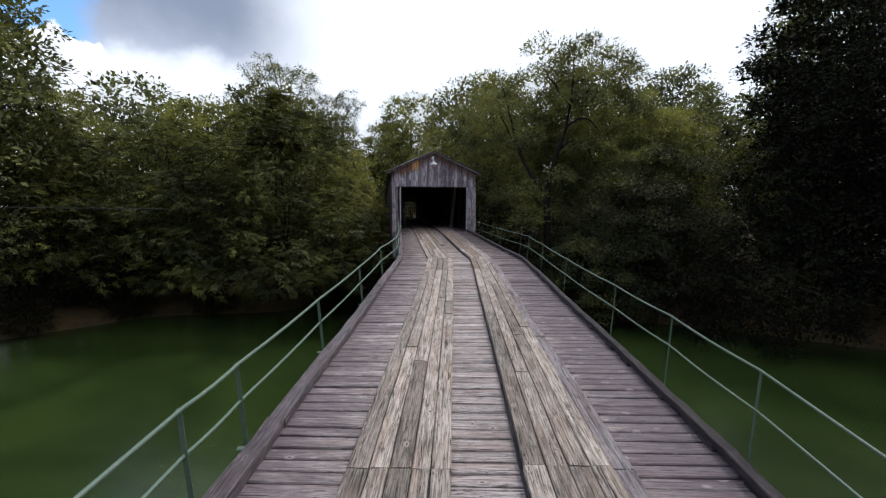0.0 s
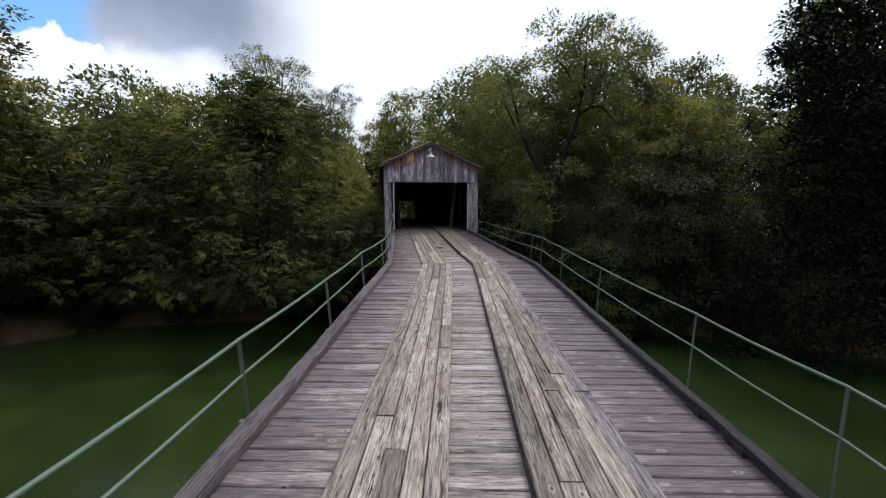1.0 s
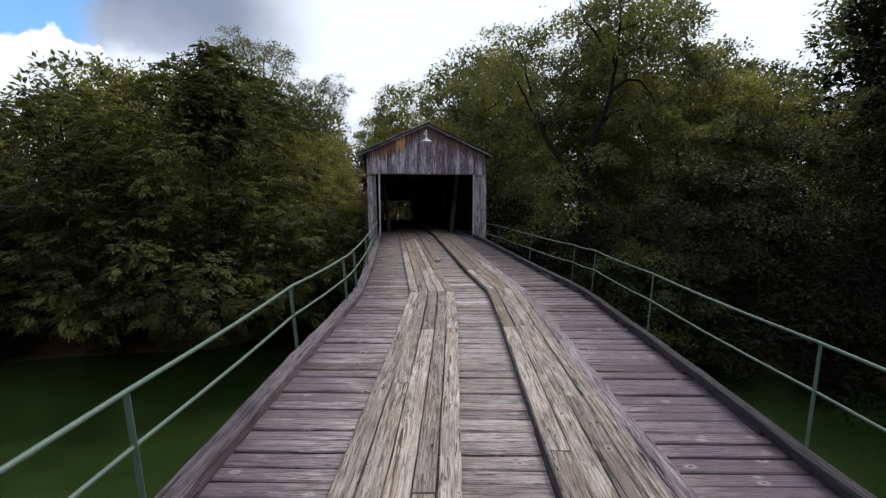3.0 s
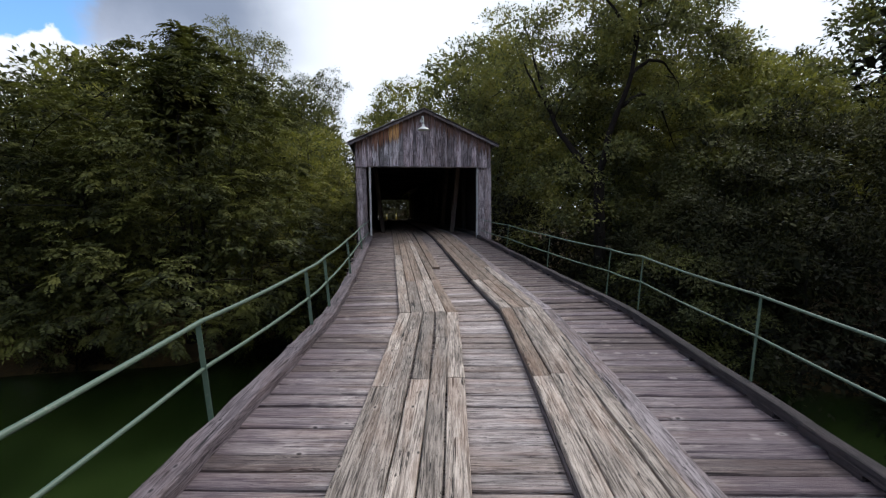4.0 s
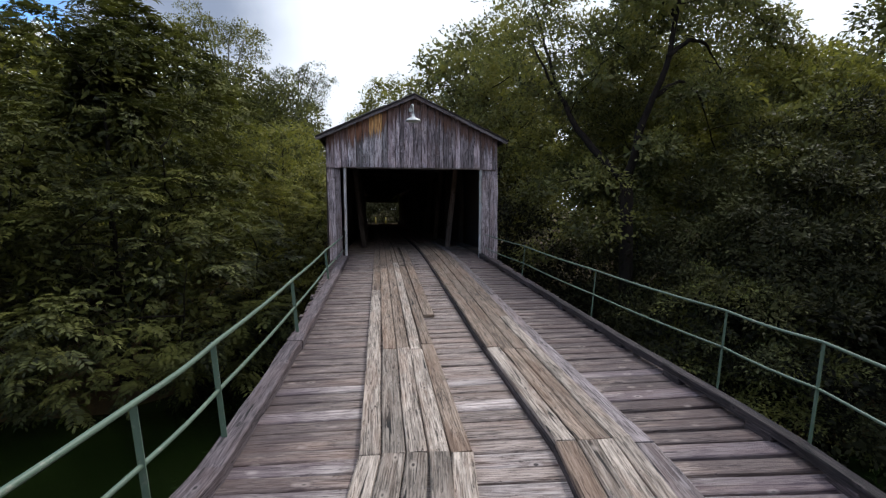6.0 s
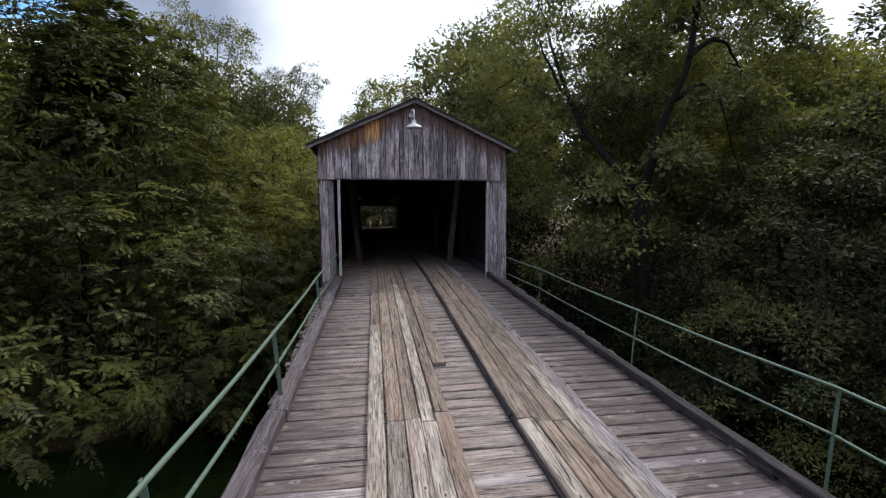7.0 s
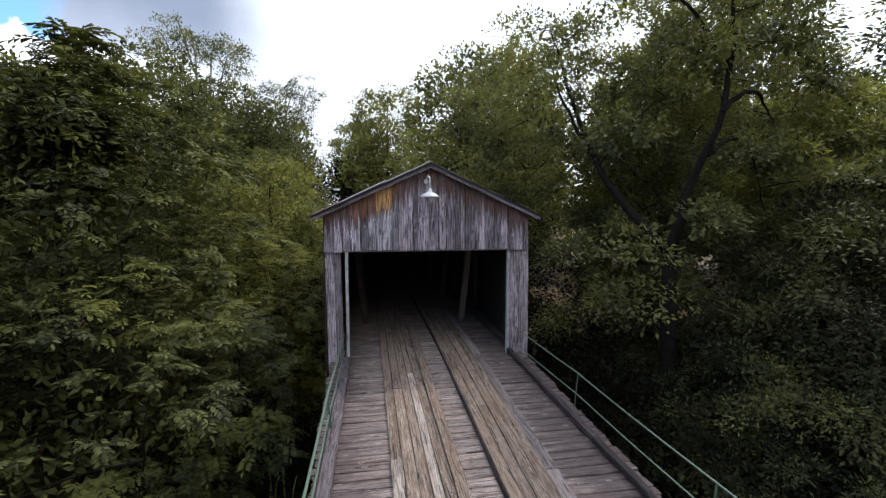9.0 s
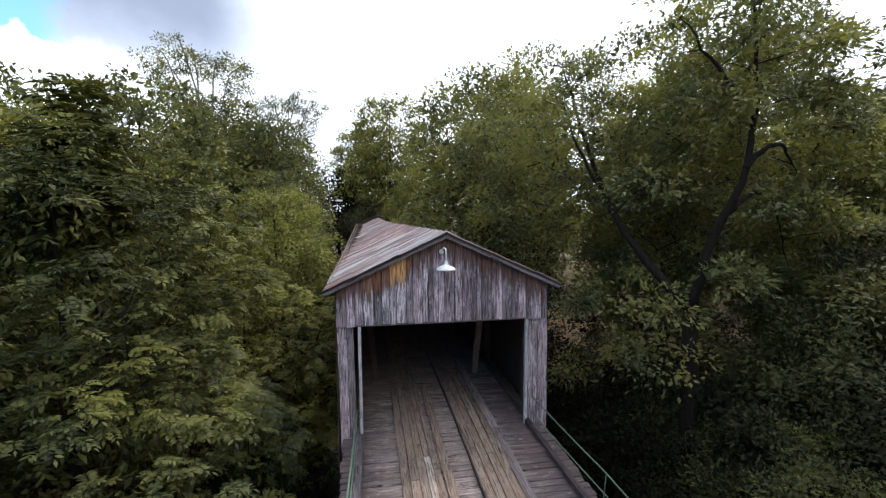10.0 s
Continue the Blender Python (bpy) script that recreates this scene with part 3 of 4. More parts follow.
# ---- street lamp on the far landing ----
def build_street_lamp(x, y, top):
    z = ground_z(x, y)
    lamp = thing("street_lamp", "tall grey street lamp with a white head beyond the bridge", "street lamp", m=pose(x, y, z))
    verts, faces = [], []
    tube([(-1.4, 0, -0.2), (-1.4, 0, top - z - 0.5), (-1.38, 0, top - z + 0.5)], [0.13, 0.10, 0.09], 10, verts, faces)
    put("pole", mesh_of("pole", verts, faces, WOOD_DARK, True), lamp)
    verts, faces = [], []
    tube([(-1.4, 0, top - z), (-0.9, 0, top - z + 0.12), (-0.4, 0, top - z + 0.06)], [0.03, 0.03, 0.03], 8, verts, faces)
    put("arm", mesh_of("arm", verts, faces, STEEL, True), lamp)
    verts, faces = [], []
    tube([(-0.5, 0, top - z + 0.04), (-0.3, 0, top - z + 0.02), (0.3, 0, top - z), (0.5, 0, top - z)], [0.06, 0.14, 0.16, 0.05], 12, verts, faces)
    put("head", mesh_of("head", verts, faces, WHITE_ENAMEL, True), lamp)


build_street_lamp(-5.5, 60.0, 7.7)


# ---- dry stems at the water's edge ----
def build_stems(x, y):
    rnd = random.Random(31)
    clump = thing("dry_stems", "pale dry reed stems standing in the water by the bridge", "reeds", m=pose(x, y, WATER_Z - 0.1))
    for i in range(5):
        verts, faces = [], []
        dx, dy, h = rnd.uniform(-0.35, 0.35), rnd.uniform(-0.2, 0.2), rnd.uniform(0.9, 1.6)
        lx, ly = rnd.uniform(-0.2, 0.2), rnd.uniform(-0.1, 0.1)
        tube([(dx, dy, 0), (dx + lx * 0.4, dy + ly * 0.4, h * 0.55), (dx + lx, dy + ly, h)], [0.022, 0.018, 0.008], 6, verts, faces)
        put("stem", mesh_of("stem", verts, faces, STRAW, True), clump)


build_stems(-4.5, 3.2)


# ---- railings ----
LEFT_RAIL = [(-5.98, -31.0, 0.0), (-5.06, -24.9, 0.32), (-4.89, -23.85, 0.36), (-4.42, -20.75, 0.46), (-3.86, -17.2, 0.59), (-3.33, -13.97, 0.785), (-2.80, -11.4, 0.91), (-2.66, -10.35, 0.98), (-2.50, -7.4, 1.08), (-2.40, -3.57, 1.19), (-2.24, -0.1, 1.30)]
RIGHT_RAIL = [(-0.35, -31.0, -0.15), (0.58, -25.0, 0.46), (0.88, -23.1, 0.56), (1.19, -20.9, 0.63), (1.70, -17.3, 0.74), (2.215, -14.03, 0.862), (2.70, -11.05, 0.95), (2.74, -9.86, 0.97), (2.56, -7.05, 1.07), (2.47, -3.5, 1.21), (2.30, -0.1, 1.32)]


def build_railing(tops, side):
    rail = thing("railing", "faded green steel pipe railing with two rails", "railing", "bridge railings")
    for name, drop in (("top_rail", 0.0), ("mid_rail", 0.44)):
        verts, faces = [], []
        pts = []
        for a, b in zip(tops, tops[1:]):
            pts += [Vector(a).lerp(Vector(b), k / 4) - Vector((0, 0, drop + 0.02 * math.sin(math.pi * k / 4))) for k in range(4)]
        pts.append(Vector(tops[-1]) - Vector((0, 0, drop)))
        tube(pts, [(0.021 if side < 0 else 0.0145) * (0.9 if drop else 1.0)] * len(pts), 8, verts, faces)
        put(name, mesh_of(name, verts, faces, GREEN_PAINT, True), rail)
    for x, y, z in tops[1:-1]:
        b = bmesh.new()
        low = deck_z(y) - 0.14
        for dx, dy, sx, sy in ((0.0, 0.0, 0.048, 0.008), (0.020, 0.020, 0.008, 0.044)) if side < 0 else ((0.0, 0.0, 0.020, 0.006), (0.007, 0.015, 0.006, 0.030)):
            lean = Matrix.Identity(4)
            lean[0][2] = side * 0.085 / (z - low)
            bmesh.ops.create_cube(b, size=1, matrix=Matrix.Translation((dx * side - side * 0.0425, dy, (low + z - 0.01) / 2)) @ lean @ Matrix.Diagonal((sx, sy, z - 0.01 - low, 1)))
        post = part("post", b, GREEN_PAINT, rail, m=pose(x + side * 0.03, y, 0))
        b = bmesh.new()
        bmesh.ops.create_cube(b, size=1, matrix=Matrix.Translation((side * -0.075, 0, low)) @ Matrix.Diagonal((0.20, 0.08, 0.012, 1)))
        part("bracket", b, GREEN_PAINT, post)
    return rail


build_railing(LEFT_RAIL, -1)
build_railing(RIGHT_RAIL, 1)

# ---- overhead wire ----
verts, faces = [], []
tube([Vector((-60, -11.5, 2.7)).lerp(Vector((-12, -1.2, 1.95)), k / 12) - Vector((0, 0, 0.12 * math.sin(math.pi * k / 12))) for k in range(13)], [0.022] * 13, 6, verts, faces)
tagged(put("cable", mesh_of("cable", verts, faces, CABLE, True)), "thin black cable running into the trees", "cable")


# ---- trees ----
def rand_dirs(rng, n):
    v = rng.normal(size=(n, 3))
    return v / np.linalg.norm(v, axis=1)[:, None]


def leaf_quads(pos, axis, normal, length, width):
    """Pointed leaves as one kite each: verts and faces."""
    side = np.cross(normal, axis)
    side /= np.linalg.norm(side, axis=1)[:, None] + 1e-9
    L, W = length[:, None], width[:, None]
    tip = pos + axis * L
    mid = pos + axis * L * 0.45
    up = np.cross(axis, side) * W * 0.25
    v = np.stack([pos, mid + side * W / 2 + up, tip, mid - side * W / 2 + up], axis=1).reshape(-1, 3)
    return v


def quad_mesh(name, v, material):
    n = len(v) // 4
    me = bpy.data.meshes.new(name)
    me.vertices.add(len(v))
    me.vertices.foreach_set("co", v.astype(np.float32).ravel())
    me.loops.add(4 * n)
    me.loops.foreach_set("vertex_index", np.arange(4 * n, dtype=np.int32))
    me.polygons.add(n)
    me.polygons.foreach_set("loop_start", np.arange(0, 4 * n, 4, dtype=np.int32))
    me.update(calc_edges=True)
    me.materials.append(material)
    return me


def sprays(rng, shells, lobe, spacing, deep=0.55):
    """Rounded boughs of leaves over the skin of a crown: centres, radii and the ways out."""
    found, radii, outs = [], [], []
    for cx, cy, cz, rx, ry, rz in shells:
        area = 4 * math.pi * ((rx * ry) ** 1.6 / 3 + (rx * rz) ** 1.6 / 3 + (ry * rz) ** 1.6 / 3) ** (1 / 1.6)
        tries = int(area / (lobe * lobe) * 5)
        for d in rand_dirs(rng, tries):
            f = rng.uniform(deep, 1.0) if rng.random() < 0.85 else rng.uniform(1.0, 1.12)
            p = np.array([cx, cy, cz]) + d * f * np.array([rx, ry, rz])
            inside = False
            for q in shells:
                if q[0:3] != (cx, cy, cz) and np.sum(((p - np.array(q[:3])) / np.array(q[3:])) ** 2) < deep * deep * 0.8:
                    inside = True
            r = lobe * rng.uniform(0.7, 1.35)
            if inside or any(np.linalg.norm((p - o) * (1, 1, 1.3)) < spacing * (r + k) * 0.5 for o, k in zip(found, radii)):
                continue
            found.append(p)
            radii.append(r)
            outs.append(d)
    return np.array(found), np.array(radii), np.array(outs)


def clumps(rng, found, radii, outs, per_lobe, flat=0.62):
    """Tufts on the upper and outer side of each bough."""
    n = len(found) * per_lobe
    c, r, o = np.repeat(found, per_lobe, 0), np.repeat(radii, per_lobe), np.repeat(outs, per_lobe, 0)
    d = rand_dirs(rng, n)
    bias = o * 0.55 + np.array([0, 0, 0.62])
    low = np.sum(d * bias, axis=1) < 0.0
    d[low] *= -1
    p = c + d * (r * rng.uniform(0.76, 1.06, n))[:, None] * np.array([1, 1, flat])
    out = d * 0.7 + o * 0.5
    return p, out / np.linalg.norm(out, axis=1)[:, None]


def inner_leaves(rng, found, radii, count, size):
    """The shaded leaves within the boughs."""
    n = len(found) * count
    r = np.repeat(radii, count)
    p = np.repeat(found, count, 0) + rand_dirs(rng, n) * (r * rng.random(n) ** 0.5 * 0.75)[:, None] * np.array([1, 1, 0.62])
    return leaf_quads(p, rand_dirs(rng, n), rand_dirs(rng, n), size * rng.uniform(0.7, 1.3, n), size * rng.uniform(0.36, 0.6, n))


def core_leaves(rng, shells, size):
    """Large leaves deep in the crown, which close it to the light."""
    quads = [np.zeros((0, 3))]
    for cx, cy, cz, rx, ry, rz in shells:
        if min(rx, ry, rz) < 1.5:
            continue
        n = int(9 * rx * ry * rz)
        p = np.array([cx, cy, cz]) + rand_dirs(rng, n) * (rng.random(n) ** 0.4 * 0.58)[:, None] * np.array([rx, ry, rz])
        quads.append(leaf_quads(p, rand_dirs(rng, n), rand_dirs(rng, n), size * rng.uniform(0.8, 1.4, n), size * rng.uniform(0.34, 0.56, n)))
    return np.concatenate(quads)


def ferny_leaves(rng, centres, outs, per_clump, size):
    """Feathery compound leaves in rosettes at the ends of the boughs."""
    n = len(centres) * per_clump
    c = np.repeat(centres, per_clump, axis=0) + rng.normal(0, 0.14, (n, 3)) * size
    o = np.repeat(outs, per_clump, axis=0)
    az = rng.uniform(0, 2 * math.pi, n)
    d = np.stack([np.cos(az), np.sin(az), rng.uniform(-0.2, 0.5, n)], axis=1) + o * 0.8
    d /= np.linalg.norm(d, axis=1)[:, None]
    length = size * rng.uniform(0.55, 1.1, n)
    quads = []
    up = np.array([0, 0, 1.0])
    side = np.cross(d, up)
    side /= np.linalg.norm(side, axis=1)[:, None] + 1e-9
    for k in range(7):
        f = 0.16 + 0.84 * k / 6
        spine = c + d * (length * f)[:, None] - up * (length * 0.42 * f * f)[:, None]
        lean = d - up * (0.84 * f)
        lean /= np.linalg.norm(lean, axis=1)[:, None]
        nrm = np.cross(side, lean)
        ll = length * (0.46 - 0.18 * abs(f - 0.5))
        for sd in ((-1, 1) if k < 6 else (0,)):
            ax = side * sd * 0.9 + lean * (0.45 if sd else 1) - up * 0.12 + rng.normal(0, 0.08, (n, 3))
            ax /= np.linalg.norm(ax, axis=1)[:, None]
            quads.append(leaf_quads(spine, ax, nrm, ll, ll * 0.36))
    return np.concatenate(quads)


def plain_leaves(rng, centres, outs, per_clump, spread, size, slim=0.5, flat=0.6):
    """Tufts of simple leaves round each centre."""
    n = len(centres) * per_clump
    o = np.repeat(outs, per_clump, axis=0)
    off = rng.normal(0, 1, (n, 3)) * np.array([spread, spread, spread * flat])
    c = np.repeat(centres, per_clump, axis=0) + off
    c[:, 2] -= 0.25 * (off[:, 0] ** 2 + off[:, 1] ** 2) / spread
    ax = off / (np.linalg.norm(off, axis=1)[:, None] + 1e-9) + o * 0.6 + rng.normal(0, 0.45, (n, 3)) - np.array([0, 0, 0.2])
    ax /= np.linalg.norm(ax, axis=1)[:, None]
    nrm = np.array([0, 0, 1.0]) + o * 0.7 + rng.normal(0, 0.4, (n, 3))
    length = size * rng.uniform(0.6, 1.25, n)
    return leaf_quads(c, ax, nrm, length, length * slim)


def bough(a, b, rise, rng, n=8):
    """A bowed line from a to b."""
    m = a * 0.5 + b * 0.5 + np.append(rng.normal(0, 0.10, 2) * np.linalg.norm(b - a), rise * np.linalg.norm(b - a))
    return [(1 - u) ** 2 * a + 2 * u * (1 - u) * m + u * u * b + rng.normal(0, 0.05, 3) * (0 < u < 1) for u in np.linspace(0, 1, n)]


def wood_mesh(rng, stem, shells, found, trunk_r, forks=(), bark=None):
    """Trunk, main limbs (given or one to each mass of the crown) and a bough to every spray."""
    verts, faces = [], []
    pts = [np.array(p, float) for p in stem]
    tube([pts[0] - (0, 0, 0.6), *pts], [trunk_r * 1.5, *[trunk_r * (1.15 - 0.4 * k / len(pts)) for k in range(len(pts))]], 10, verts, faces)
    limbs = [pts[-1]]
    if not forks:
        forks = [[tuple(pts[-1 - (i % 2)]), (q[0] * 0.7, q[1] * 0.7, q[2]), (q[0], q[1], q[2] + q[5] * 0.75)] for i, q in enumerate(shells)]
    for fork in forks:
        path = []
        ks = [np.array(p, float) for p in fork]
        ks = [2 * ks[0] - ks[1], *ks, 2 * ks[-1] - ks[-2]]
        for a, b, c, d in zip(ks, ks[1:], ks[2:], ks[3:]):
            for u in np.linspace(0, 1, 6)[: 6 if d is ks[-1] else 5]:
                path.append(0.5 * (2 * b + (c - a) * u + (2 * a - 5 * b + 4 * c - d) * u * u + (3 * b - a - 3 * c + d) * u ** 3) + rng.normal(0, 0.03, 3))
        n = len(path)
        stout = trunk_r * (0.62 if fork[0][2] <= pts[-1][2] + 0.1 else 0.36)
        tube(path, [stout * (1 - 0.86 * i / (n - 1)) for i in range(n)], 8, verts, faces)
        limbs += path[1:]
    nodes = np.array(limbs)
    near = [np.min(np.linalg.norm(nodes - c, axis=1)) for c in found]
    for i in np.argsort(near):
        c = found[i]
        cost = np.linalg.norm(nodes - c, axis=1) + np.maximum(nodes[:, 2] - c[2], 0) * 0.8
        a = nodes[np.argmin(cost)]
        path = bough(a, np.array(c), 0.08, rng, 4)
        r0 = min(trunk_r * 0.13, 0.008 + 0.009 * np.linalg.norm(c - a))
        tube(path, [r0 * (1 - 0.25 * k) + 0.005 for k in range(4)], 3, verts, faces, False)
        nodes = np.concatenate([nodes, np.array(path[1:])])
    return mesh_of("trunk", verts, faces, bark or BARK, True)


def make_tree(seed, label, leaf, shells, stem, style="plain", lobe=1.1, spacing=0.8, tufts=12, per=26, spread=0.26, size=0.15, slim=0.5, trunk=0.28, inner=14, inner_size=0.4, deep=0.55, forks=(), group="trees on the river bank", bark=None):
    rng = np.random.default_rng(seed)
    found, radii, outs = sprays(rng, shells, lobe, spacing, deep)
    tree = thing("tree", label, "tree", group)
    put("trunk", wood_mesh(rng, stem, shells, found, trunk, forks, bark), tree)
    c, o = clumps(rng, found, radii, outs, tufts)
    v = ferny_leaves(rng, c, o, per, size) if style == "ferny" else plain_leaves(rng, c, o, per, spread, size, slim)
    if inner:
        v = np.concatenate([v, inner_leaves(rng, found, radii, inner, inner_size), core_leaves(rng, shells, 0.30)])
    put("crown", quad_mesh("crown", v, leaf), tree)
    return tree


def plant(tree, x, y, turn=0.0, size=1.0, label="", squash=1.0, leaf=None):
    c = copy_thing(tree, pose(x, y, max(ground_z(x, y), WATER_Z - 0.3), 0, 0, turn))
    c.scale = (size, size, size * squash)
    if leaf:
        for o in c.children:
            if o.name.startswith("crown"):
                o.material_slots[0].link = "OBJECT"
                o.material_slots[0].material = leaf
    if label:
        c["label"] = label
    return c


def set_down(tree, x, y, turn=0.0):
    tree.matrix_basis = pose(x, y, ground_z(x, y), 0, 0, turn)
    return tree


def plant_all():
    P, S = plant, set_down
    ferny = S(make_tree(3, "dark green tree with feathery compound leaves leaning over the water", LEAF_FERNY,
                        [(0.3, -1.0, 8.2, 4.4, 4.2, 4.1), (1.6, -3.4, 4.2, 4.4, 3.6, 3.6), (-3.2, -2.6, 5.0, 3.8, 3.8, 3.6), (2.4, -3.4, 2.7, 3.6, 2.8, 1.6), (-2.6, -3.8, 2.8, 3.6, 2.6, 1.6)],
                        [(0, 0, 0), (0.1, -0.3, 1.6), (0.0, -0.5, 3.4)], "ferny", 1.2, 1.46, 16, 5, size=0.45, trunk=0.22, inner=40, inner_size=0.22, deep=0.66), -10.6, 3.8)
    ferny2 = S(make_tree(8, "bushy tree with feathery compound leaves leaning over the water", LEAF_FERNY,
                         [(0, -0.5, 7.4, 4.2, 4.2, 4.0), (-1.5, -2.6, 3.6, 4.4, 3.2, 3.2), (2.4, -2.4, 3.8, 3.6, 3.4, 3.0), (0.0, -3.4, 2.8, 4.2, 2.6, 1.5)],
                         [(0, 0, 0), (0.2, -0.2, 1.4), (0.1, -0.3, 3.0)], "ferny", 1.2, 1.46, 16, 5, size=0.45, trunk=0.2, inner=40, inner_size=0.22, deep=0.66), -18.0, 5.4)
    broad = S(make_tree(21, "tall green tree with a forked trunk beside the bridge", LEAF_WILLOW,
                        [(-1.5, 6.1, 13.9, 3.7, 3.2, 3.7), (4.7, 3.7, 14.5, 3.0, 3.0, 3.2), (1.7, 1.1, 15.1, 2.2, 2.2, 1.8), (7.1, 2.7, 14.7, 1.8, 2.0, 2.6), (-1.7, 0.9, 8.5, 1.2, 1.0, 0.7), (0.1, 0.5, 6.9, 1.1, 0.9, 0.7), (-2.1, 2.1, 6.1, 0.9, 0.9, 0.6), (3.5, 5.3, 10.1, 3.2, 2.4, 3.0), (5.1, 2.7, 17.1, 2.4, 2.2, 1.8), (3.9, 2.7, 18.7, 1.0, 1.0, 1.7), (5.5, 3.7, 18.1, 0.6, 0.7, 1.6), (7.3, 3.5, 17.5, 0.6, 0.6, 2.0), (1.9, 2.5, 17.5, 0.8, 0.9, 1.2), (-0.1, 3.5, 16.7, 0.7, 0.7, 1.3), (-3.3, 3.7, 16.1, 0.7, 0.7, 1.0), (6.5, -0.1, 8.9, 2.6, 1.8, 3.0), (8.5, 1.1, 9.9, 2.0, 1.8, 2.6), (1.3, -1.3, 15.4, 1.6, 1.4, 1.3), (-0.7, 0.3, 12.6, 1.0, 0.9, 0.7), (-0.1, -1.3, 17.4, 1.6, 1.3, 1.2), (2.6, -1.2, 11.8, 1.1, 0.9, 0.6), (-0.4, -1.2, 9.6, 0.8, 0.6, 0.5)],
                        [(0.0, 0.0, 0.0), (0.0, -0.4, 4.2), (-0.3, -0.7, 8.4)], "plain", 1.2, 1.46, 19, 27, 0.23, 0.195, 0.5, 0.27, 26, 0.36, 0.6,
                        [[(-0.3, -0.7, 8.4), (-1.3, 1.4, 10.7), (-1.7, 3.7, 14.2), (-2.2, 4.7, 17.4)], [(-0.3, -0.7, 8.4), (0.1, -1.0, 10.6), (0.6, -1.6, 12.8), (1.2, -1.1, 15.8), (1.6, -0.3, 19.4)], [(0.5, -1.6, 12.7), (1.7, -1.3, 13.4), (2.9, -0.7, 13.3), (3.7, -0.3, 12.6)], [(0.3, -1.3, 11.4), (1.3, -1.1, 12.0), (2.5, -0.7, 11.6), (3.3, -0.3, 10.5)], [(-1.4, 2.1, 11.6), (-2.4, 2.5, 13.4), (-3.0, 2.9, 15.4)], [(0.9, -1.3, 14.2), (-0.1, -1.1, 15.6), (-0.9, -0.5, 17.2)]]), 8.3, 1.9)
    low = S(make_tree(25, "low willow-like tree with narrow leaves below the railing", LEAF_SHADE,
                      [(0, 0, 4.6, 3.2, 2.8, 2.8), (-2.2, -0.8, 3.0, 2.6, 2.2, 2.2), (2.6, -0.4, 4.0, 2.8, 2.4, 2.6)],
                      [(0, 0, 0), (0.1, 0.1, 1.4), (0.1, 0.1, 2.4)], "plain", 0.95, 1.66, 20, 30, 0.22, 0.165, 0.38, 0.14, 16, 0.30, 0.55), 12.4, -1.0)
    deep = S(make_tree(33, "tall green tree at the edge of the river, darkened for shade", LEAF_DEEP_SHADE,
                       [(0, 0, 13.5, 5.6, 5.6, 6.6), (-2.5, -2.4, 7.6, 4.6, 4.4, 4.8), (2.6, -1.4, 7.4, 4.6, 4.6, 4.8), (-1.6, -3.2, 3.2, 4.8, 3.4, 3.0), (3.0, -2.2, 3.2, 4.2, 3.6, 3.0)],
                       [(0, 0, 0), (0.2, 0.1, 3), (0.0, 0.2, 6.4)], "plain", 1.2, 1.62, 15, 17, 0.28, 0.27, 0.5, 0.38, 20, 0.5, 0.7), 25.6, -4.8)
    yellow = S(make_tree(41, "yellow-green tree behind the river bank", LEAF_YELLOW,
                         [(0, 0, 14.0, 4.4, 4.4, 4.6), (-2.2, -1.4, 9.0, 3.8, 3.6, 4.2), (2.4, 0.6, 9.4, 3.8, 3.8, 4.0), (0, -1.0, 5.0, 4.4, 3.8, 3.2)],
                         [(0, 0, 0), (0.2, 0.1, 3), (0.0, 0.2, 6.4)], "plain", 1.3, 1.42, 13, 12, 0.32, 0.33, 0.58, 0.3, 12, 0.7, 0.66), 8, 52, 170)
    far = S(make_tree(47, "green tree in the woods beyond the bank", LEAF_BROAD,
                      [(0, 0, 14.0, 4.6, 4.6, 5.0), (-2.4, -1.4, 9.0, 4.0, 3.8, 4.4), (2.6, 0.6, 9.0, 4.0, 4.0, 4.4), (0, -1.0, 4.6, 4.6, 4.0, 3.4)],
                      [(0, 0, 0), (0.2, 0.1, 3), (0.0, 0.2, 6.4)], "plain", 1.3, 1.42, 12, 11, 0.32, 0.35, 0.55, 0.3, 10, 0.7, 0.66), -16, 37, 60)
    sparse = S(make_tree(55, "tall thin tree with a pale trunk and sparse leaves", LEAF_WILLOW,
                         [(-3.0, 0, 27.2, 1.0, 0.9, 0.8), (-5.0, 0, 25.4, 1.0, 0.9, 1.0), (-3.7, 0, 24.0, 1.4, 1.0, 1.0), (-1.2, 0, 25.8, 1.7, 1.4, 1.0), (1.6, 0, 24.8, 2.0, 1.6, 1.4), (3.4, 0, 23.6, 1.4, 1.4, 1.6), (-2.8, 0, 21.6, 1.4, 1.2, 1.2), (1.0, 0, 21.2, 1.6, 1.2, 1.0), (-1.6, 0, 17.0, 2.0, 1.8, 1.8), (1.8, 0, 16.0, 2.4, 2.0, 2.0)],
                         [(0, 0, 0), (0.3, 0, 7), (0.0, 0.2, 14), (0.4, 0.1, 18)], "plain", 0.8, 1.5, 8, 15, 0.32, 0.27, 0.5, 0.2, 4, 0.3, 0.25, bark=BARK_PALE), -15.6, 33.0)
    sparse.scale = (0.82, 0.82, 0.86)
